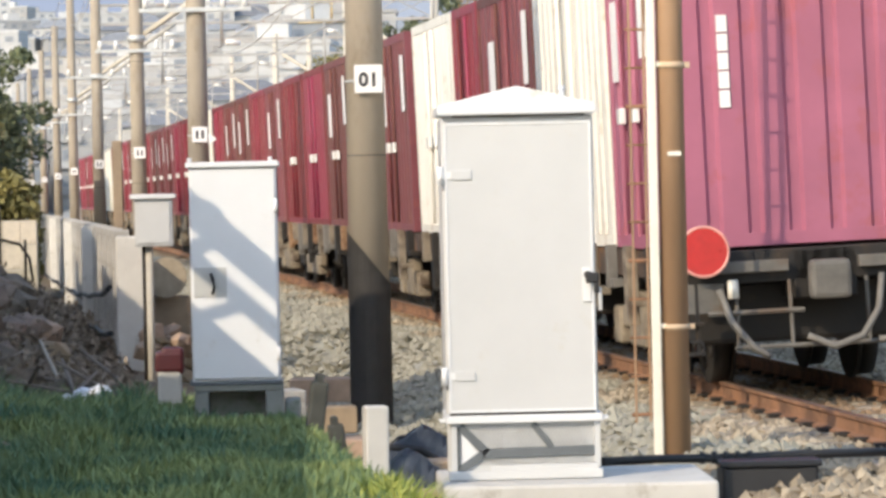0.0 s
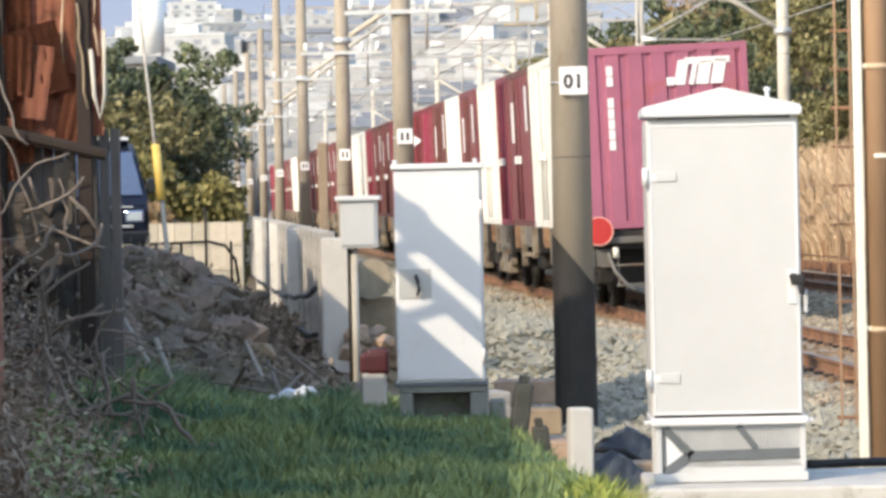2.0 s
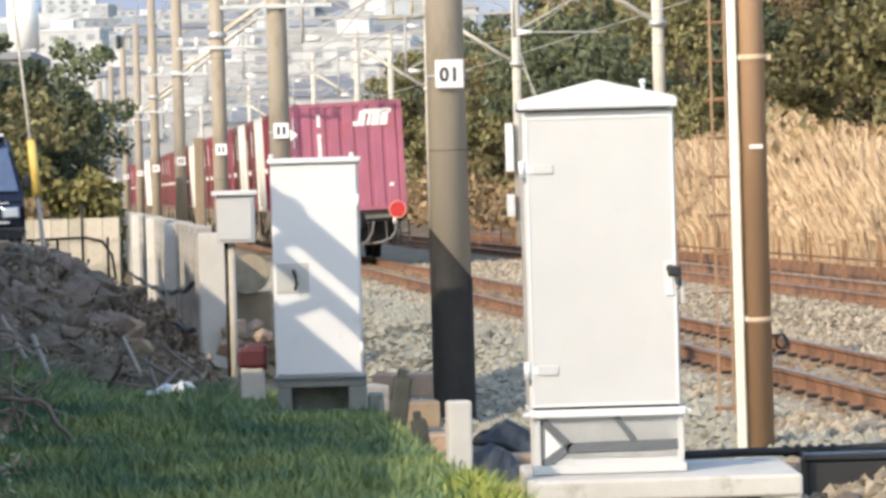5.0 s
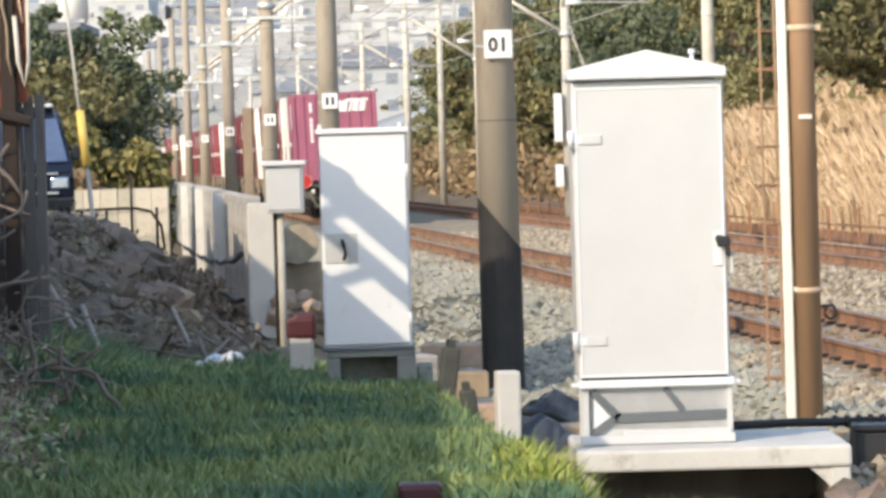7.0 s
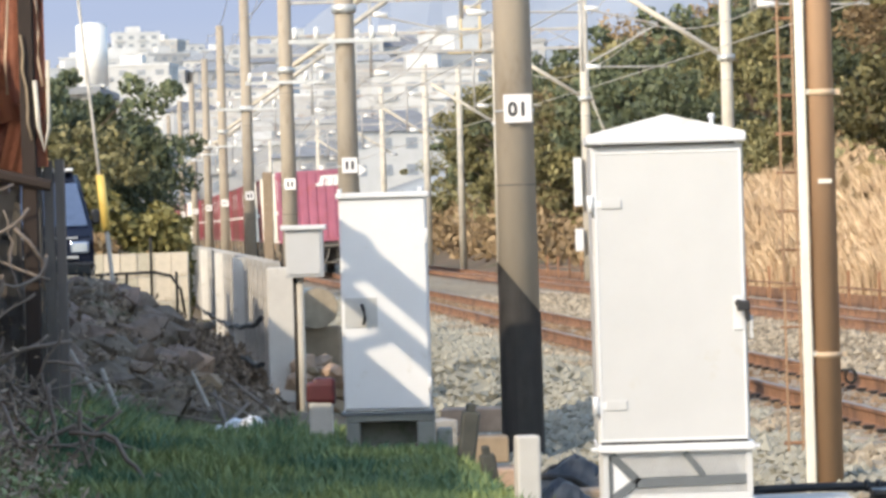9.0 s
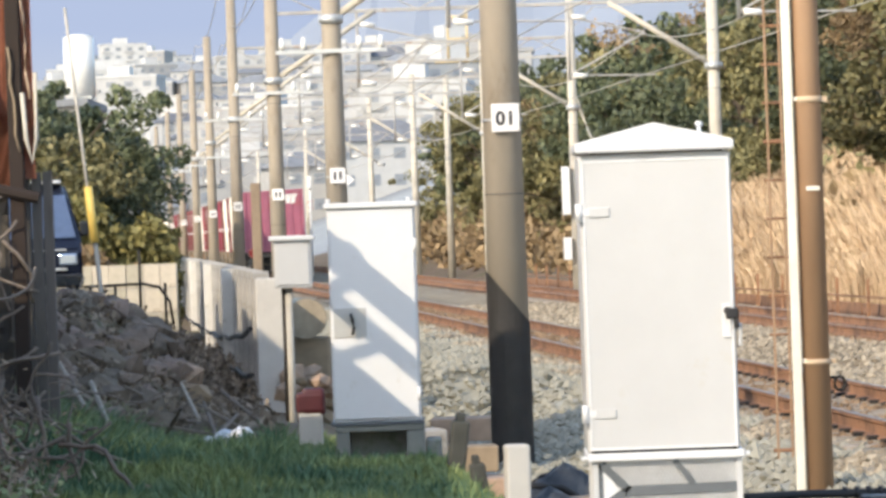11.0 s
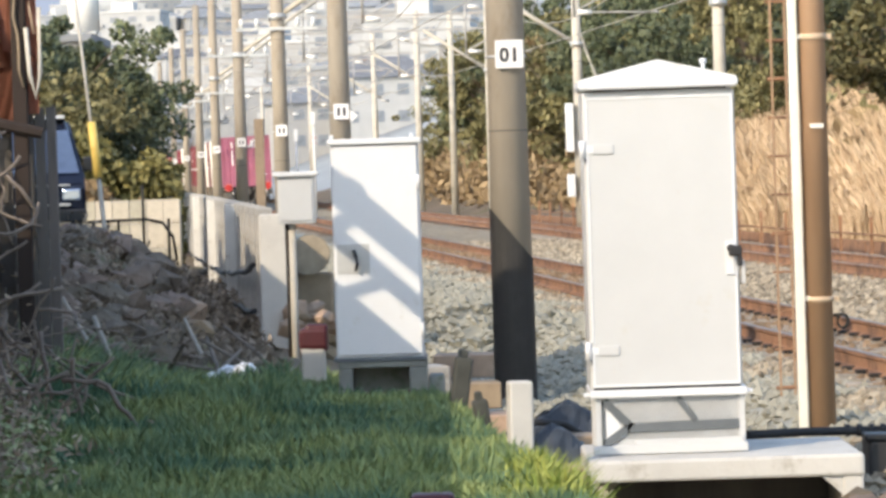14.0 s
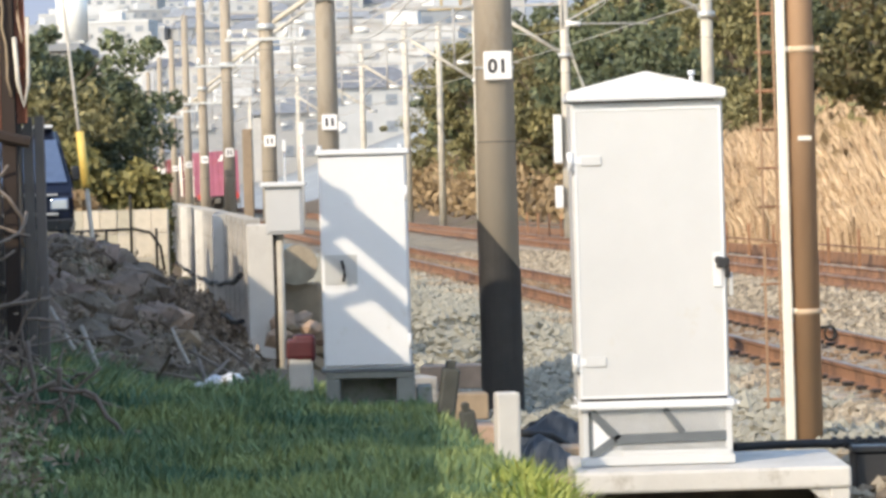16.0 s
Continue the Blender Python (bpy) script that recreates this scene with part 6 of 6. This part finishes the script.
            for x in (-0.72, -0.3, 0.3, 0.7):
                rod(bm, (x, -0.12, 0.35), (x, -0.08, 0.85), 0.016, n=6)
            part("brake_rod", bm, M["grey_steel"], t)
            for xa, xb, z in ((-1.2, -0.8, 0.62), (0.98, 1.2, 0.66)):
                bm = B()
                box(bm, xa, xb, -0.07, -0.01, z, 0.85, 0.01)
                part("end_plate", bm, M["grey_steel"], t)
            for x in (-0.97, 0.97):
                bm = B()
                rod(bm, (x, -0.2, 1.1), (x, -0.17, 1.1), 0.185, n=28)
                disc = part("tail_disc", bm, M["red_disc"], t, "round red tail disc with a pale rim")
                bm = B()
                for k in range(28):
                    a, b = 2 * math.pi * k / 28, 2 * math.pi * (k + 1) / 28
                    rod(bm, (x + 0.188 * math.cos(a), -0.19, 1.1 + 0.188 * math.sin(a)), (x + 0.188 * math.cos(b), -0.19, 1.1 + 0.188 * math.sin(b)), 0.015, n=6, caps=False)
                part("rim", bm, M["pink_rim"], disc)
                bm = B()
                box(bm, x - 0.03, x + 0.03, -0.17, 0.0, 0.9, 1.1, 0.006)
                part("bracket", bm, M["dark_steel"], disc)
    return t, bogies


def train():
    text = {"magenta": "faded magenta freight container with white emblem and characters", "container_white": "white ribbed freight container on a flat wagon",
            "maroon": "dull maroon freight container with white marking panels", "crimson": "crimson red freight container on a flat wagon"}
    marks = {"magenta": 2, "container_white": 0, "maroon": 1, "crimson": 0}
    kinds = {}
    rnd = random.Random(2)

    def load(colour, half, ahead):
        if (colour, half) in kinds:
            ob = copy_thing(kinds[colour, half], Matrix())
        else:
            ob = kinds[colour, half] = container(colour, marks[colour], half)
        tagged(ob, text[colour], "container", "containers of the goods train")
        MOVING.append((ob, ahead, 1.12))

    # the last wagon, with containers of mixed lengths
    wagon, sets = flat_wagon(True, LAST)
    MOVING.append((wagon, -0.15, 0.0))
    SPIN.extend(sets)
    for colour, a, b in (("magenta", 0.0, 2.3), ("container_white", 2.45, 6.75), ("maroon", 6.9, 11.05), ("crimson", 11.2, 13.4), ("container_white", 13.55, 17.6)):
        load(colour, (b - a) / 2, (a + b) / 2)
    order = ["maroon", "container_white", "maroon", "crimson", "crimson", "maroon", "crimson", "maroon", "maroon", "crimson"]
    base, _ = flat_wagon(False, WAGON - 0.5)
    for w in range(7):
        y0 = LAST + 0.45 + w * WAGON
        MOVING.append((base if w == 0 else copy_thing(base, Matrix()), y0 - 0.15, 0.0))
        for j in range(5):
            i = w * 5 + j
            load(order[i] if i < len(order) else rnd.choices(("crimson", "maroon", "container_white"), (4, 5, 0.9))[0], PITCH / 2 - 0.1, y0 + PITCH * (j + 0.5))


SPIN = []


def on_track(y, z, back):
    """Pose on the curve: back is the distance from the thing's origin to the point that sits on the line."""
    lean = -1.8
    return pose(tc(y), y, 0, 0, lean, math.degrees(math.atan(-slope(y + back)))) @ pose(0, 0, z)


def motions():
    times = [0.5 * k for k in range(33)]
    for ob, ahead, z in MOVING:
        back = 0.0 if z else 10.0
        walk(ob, [(t, on_track(REAR + SPEED * t + ahead, z, back)) for t in times])
    for ws in SPIN:                                  # the wheels of the last wagon roll
        y = ws.matrix_basis.translation.y
        walk(ws, [(k / FPS, pose(0, y, 0.43, -math.degrees(SPEED * k / FPS / 0.43) % 360)) for k in range(481)])


# ---- small things ----
def clutter():
    rnd = random.Random(77)
    # white plastic bag
    bm = B()
    for i, (dx, dz, r) in enumerate(((0, 0.06, 0.1), (0.13, 0.08, 0.12), (-0.14, 0.03, 0.07), (0.05, 0.05, 0.09))):
        rock(bm, (dx, 0.02 * i, dz), r, 0.8, 40 + i)
    bg = part("plastic_bag", bm, M["bag"])
    bg.matrix_basis = pose(-1.86, 31.6, gz(-1.86, 31.6) + 0.05)
    tagged(bg, "crumpled white plastic bag lying in the grass", "plastic bag")
    # pale stones and scraps in the grass
    for x, y, r in ((0.12, 22.0, 0.05), (-1.62, 27.0, 0.06), (0.45, 22.6, 0.08), (0.52, 22.0, 0.06), (-0.22, 21.6, 0.03), (0.6, 22.9, 0.1), (-1.25, 24.6, 0.05)):
        bm = B()
        rock(bm, (0, 0, 0), r, 0.6, int(y * 10))
        ob = part("stone", bm, M["concrete_white"])
        ob.matrix_basis = pose(x, y, gz(x, y) + r * 0.4)
        tagged(ob, "pale loose stone lying in the grass", "stone", "loose stones")
    # brown trough lids and boards on the ground behind the slab and the pole
    for x, y, w, d, z, a, kind in ((0.62, 27.6, 0.62, 0.4, 0.03, 4, "board"), (0.15, 30.5, 0.5, 0.5, 0.02, -8, "board"), (-0.05, 33.2, 0.75, 0.4, 0.12, 3, "board"), (0.55, 25.2, 0.5, 0.3, 0.0, 10, "board"),
                                   (0.2, 37.5, 0.9, 0.5, 0.16, -3, "board"), (0.9, 29.5, 0.7, 0.4, 0.02, -5, "board"), (-0.25, 30.3, 0.25, 0.4, 0.12, 15, "concrete"), (0.61, 23.5, 0.34, 0.3, 0.03, 3, "board")):
        bm = B()
        box(bm, -w / 2, w / 2, -d / 2, d / 2, 0, 0.22, 0.015)
        ob = part("trough_block", bm, M[kind])
        ob.matrix_basis = pose(x, y, gz(x, y) + z - 0.05, 0, 0, a)
        tagged(ob, "brown-stained concrete cable trough block on the ground", "trough block", "trough blocks")
    for x, y, w, h, tilt in ((0.135, 24.0, 0.095, 0.24, -7), (-0.03, 25.5, 0.115, 0.38, 8)):
        bm = B()
        box(bm, -w / 2, w / 2, -0.05, 0.05, -0.15, h, 0.018)
        box(bm, -w / 2 + 0.02, w * 0.2, -0.045, 0.03, h - 0.01, h + 0.05, 0.012)
        ob = part("timber_stump", bm, M["stump"])
        ob.matrix_basis = pose(x, y, gz(x, y), 0, tilt, 6)
        tagged(ob, "dark weathered broken timber stump in the grass", "stump", "timber stumps")
    # slate-coloured sheet bundles with cables
    for x, y, w in ((0.55, 26.2, 0.5), (0.72, 28.8, 0.55)):
        bm = B()
        n = 12
        vs = [[bm.verts.new((x - w / 2 + w * i / n, y - 0.3 + 0.6 * j / 6, gz(x, y) + 0.05 + 0.34 * (1 - abs(2 * i / n - 1.2) * 0.5) * math.sin(math.pi * (j + 0.6) / 7.2) + 0.04 * noise.noise((i * 0.8, j * 0.9, x)))) for i in range(n + 1)] for j in range(7)]
        for j in range(6):
            for i in range(n):
                bm.faces.new((vs[j][i], vs[j][i + 1], vs[j + 1][i + 1], vs[j + 1][i]))
        bmesh.ops.solidify(bm, geom=bm.faces[:], thickness=0.01)
        tagged(part("cover_sheet", bm, M["blue_cover"]), "slate-blue plastic sheet over cable ends", "cover sheet", "cover sheets")
    for k in range(3, 7):
        t = thing("ground_cable", Matrix(), "black cable looping over the ground by the pole", "cable", "ground cables")
        x, y = 0.1 + 0.13 * k, 24.4 + 0.9 * k
        pts = [(x - 0.35, y, gz(x, y) + 0.1), (x - 0.15, y - 0.1, gz(x, y) + 0.28), (x + 0.1, y, gz(x, y) + 0.2 + 0.05 * (k % 3)), (x + 0.4, y + 0.2, gz(x, y) + 0.05)]
        sm = [Vector(pts[0])]
        for a, b in zip(pts, pts[1:]):
            sm += [Vector(a).lerp(Vector(b), q / 3) for q in (1, 2, 3)]
        part("sheath", tube(B(), sm, 0.025, 7), M["black"], t)
    # black pipes and box beyond the slab
    t = thing("cable_pipe", Matrix(), "black ribbed cable pipe lying behind the slab", "pipe")
    part("pipe", tube(B(), [(1.65, 22.95, -0.02), (2.0, 23.2, -0.03), (2.4, 23.3, -0.04), (2.9, 23.3, -0.03), (3.4, 23.5, -0.04)], 0.027, 10), M["black"], t)
    for k in range(5):
        bm = B()
        rod(bm, (2.25 + 0.07 * k, 23.28, -0.035), (2.28 + 0.07 * k, 23.28, -0.035), 0.037, n=12)
        part("collar", bm, M["black"], t)
    bxs = thing("cable_box", pose(2.62, 23.0, -0.5), "black plastic cable box beside the track", "cable box")
    bm = B()
    box(bm, -0.26, 0.3, 0, 0.4, 0.1, 0.42, 0.02)
    part("case", bm, M["black"], bxs)
    bm = B()
    box(bm, -0.28, 0.32, -0.02, 0.42, 0.42, 0.46, 0.01)
    part("lid", bm, M["van_dark"], bxs)
    # stones heap under the slab and dead stalks
    for i in range(14):
        x, y = rnd.uniform(0.75, 2.1), rnd.uniform(21.9, 22.8)
        bm = B()
        rock(bm, (0, 0, 0), rnd.uniform(0.06, 0.14), 0.7, 300 + i)
        ob = part("stone", bm, M["rubble"])
        ob.matrix_basis = pose(x, y, gz(x, y) + 0.04)
        tagged(ob, "dark stone under the concrete slab", "stone", "stones under the slab")
    nr = np.random.RandomState(5)
    verts, faces = [], []
    for _ in range(160):
        x, y = nr.uniform(0.8, 1.6), nr.uniform(21.2, 21.6)
        z, h, w = gz(x, y), nr.uniform(0.08, 0.24), 0.005
        l = nr.normal(0, 0.1)
        k = len(verts)
        verts += [(x - w, y, z), (x + w, y, z), (x + l, y, z + h)]
        faces.append((k, k + 1, k + 2))
    tagged(new("dry_stalks", sheet("dry_stalks", verts, faces, M["reed"])), "dry straw stalks below the slab edge", "dry grass", kind="stuff")
    # grit heap beside the pole
    bm = B()
    n = 30
    vs = []
    for j in range(n + 1):
        row = []
        for i in range(n + 1):
            x, y = -1.2 + 4.2 * i / n, 42.5 + 18 * j / n
            row.append(bm.verts.new((x, y, gz(x, y) - 0.05 + grit(x, y) + 0.03 * noise.noise((i, j, 0)))))
        vs.append(row)
    for j in range(n):
        for i in range(n):
            f = bm.faces.new((vs[j][i], vs[j][i + 1], vs[j + 1][i + 1], vs[j + 1][i]))
            f.smooth = True
    tagged(part("grit_bank", bm, M["grey_mound"]), "smooth grey-green bank of fine ballast grit", "ballast bank", kind="stuff")


ground()
tracks()
big_cabinet()
slab()
small_cabinet()
box_on_post()
poles_and_wires()
tan_pole()
marker_posts()
retaining_wall()
rust_shed()
vines()
dead_foliage()
rubble()
leaf_litter()
weeds()
parked_van()
left_side()
town()
signal_posts()
right_side()
place_trees()
scrub()
train()
clutter()
scatter_stones()
grass()
reeds()
motions()
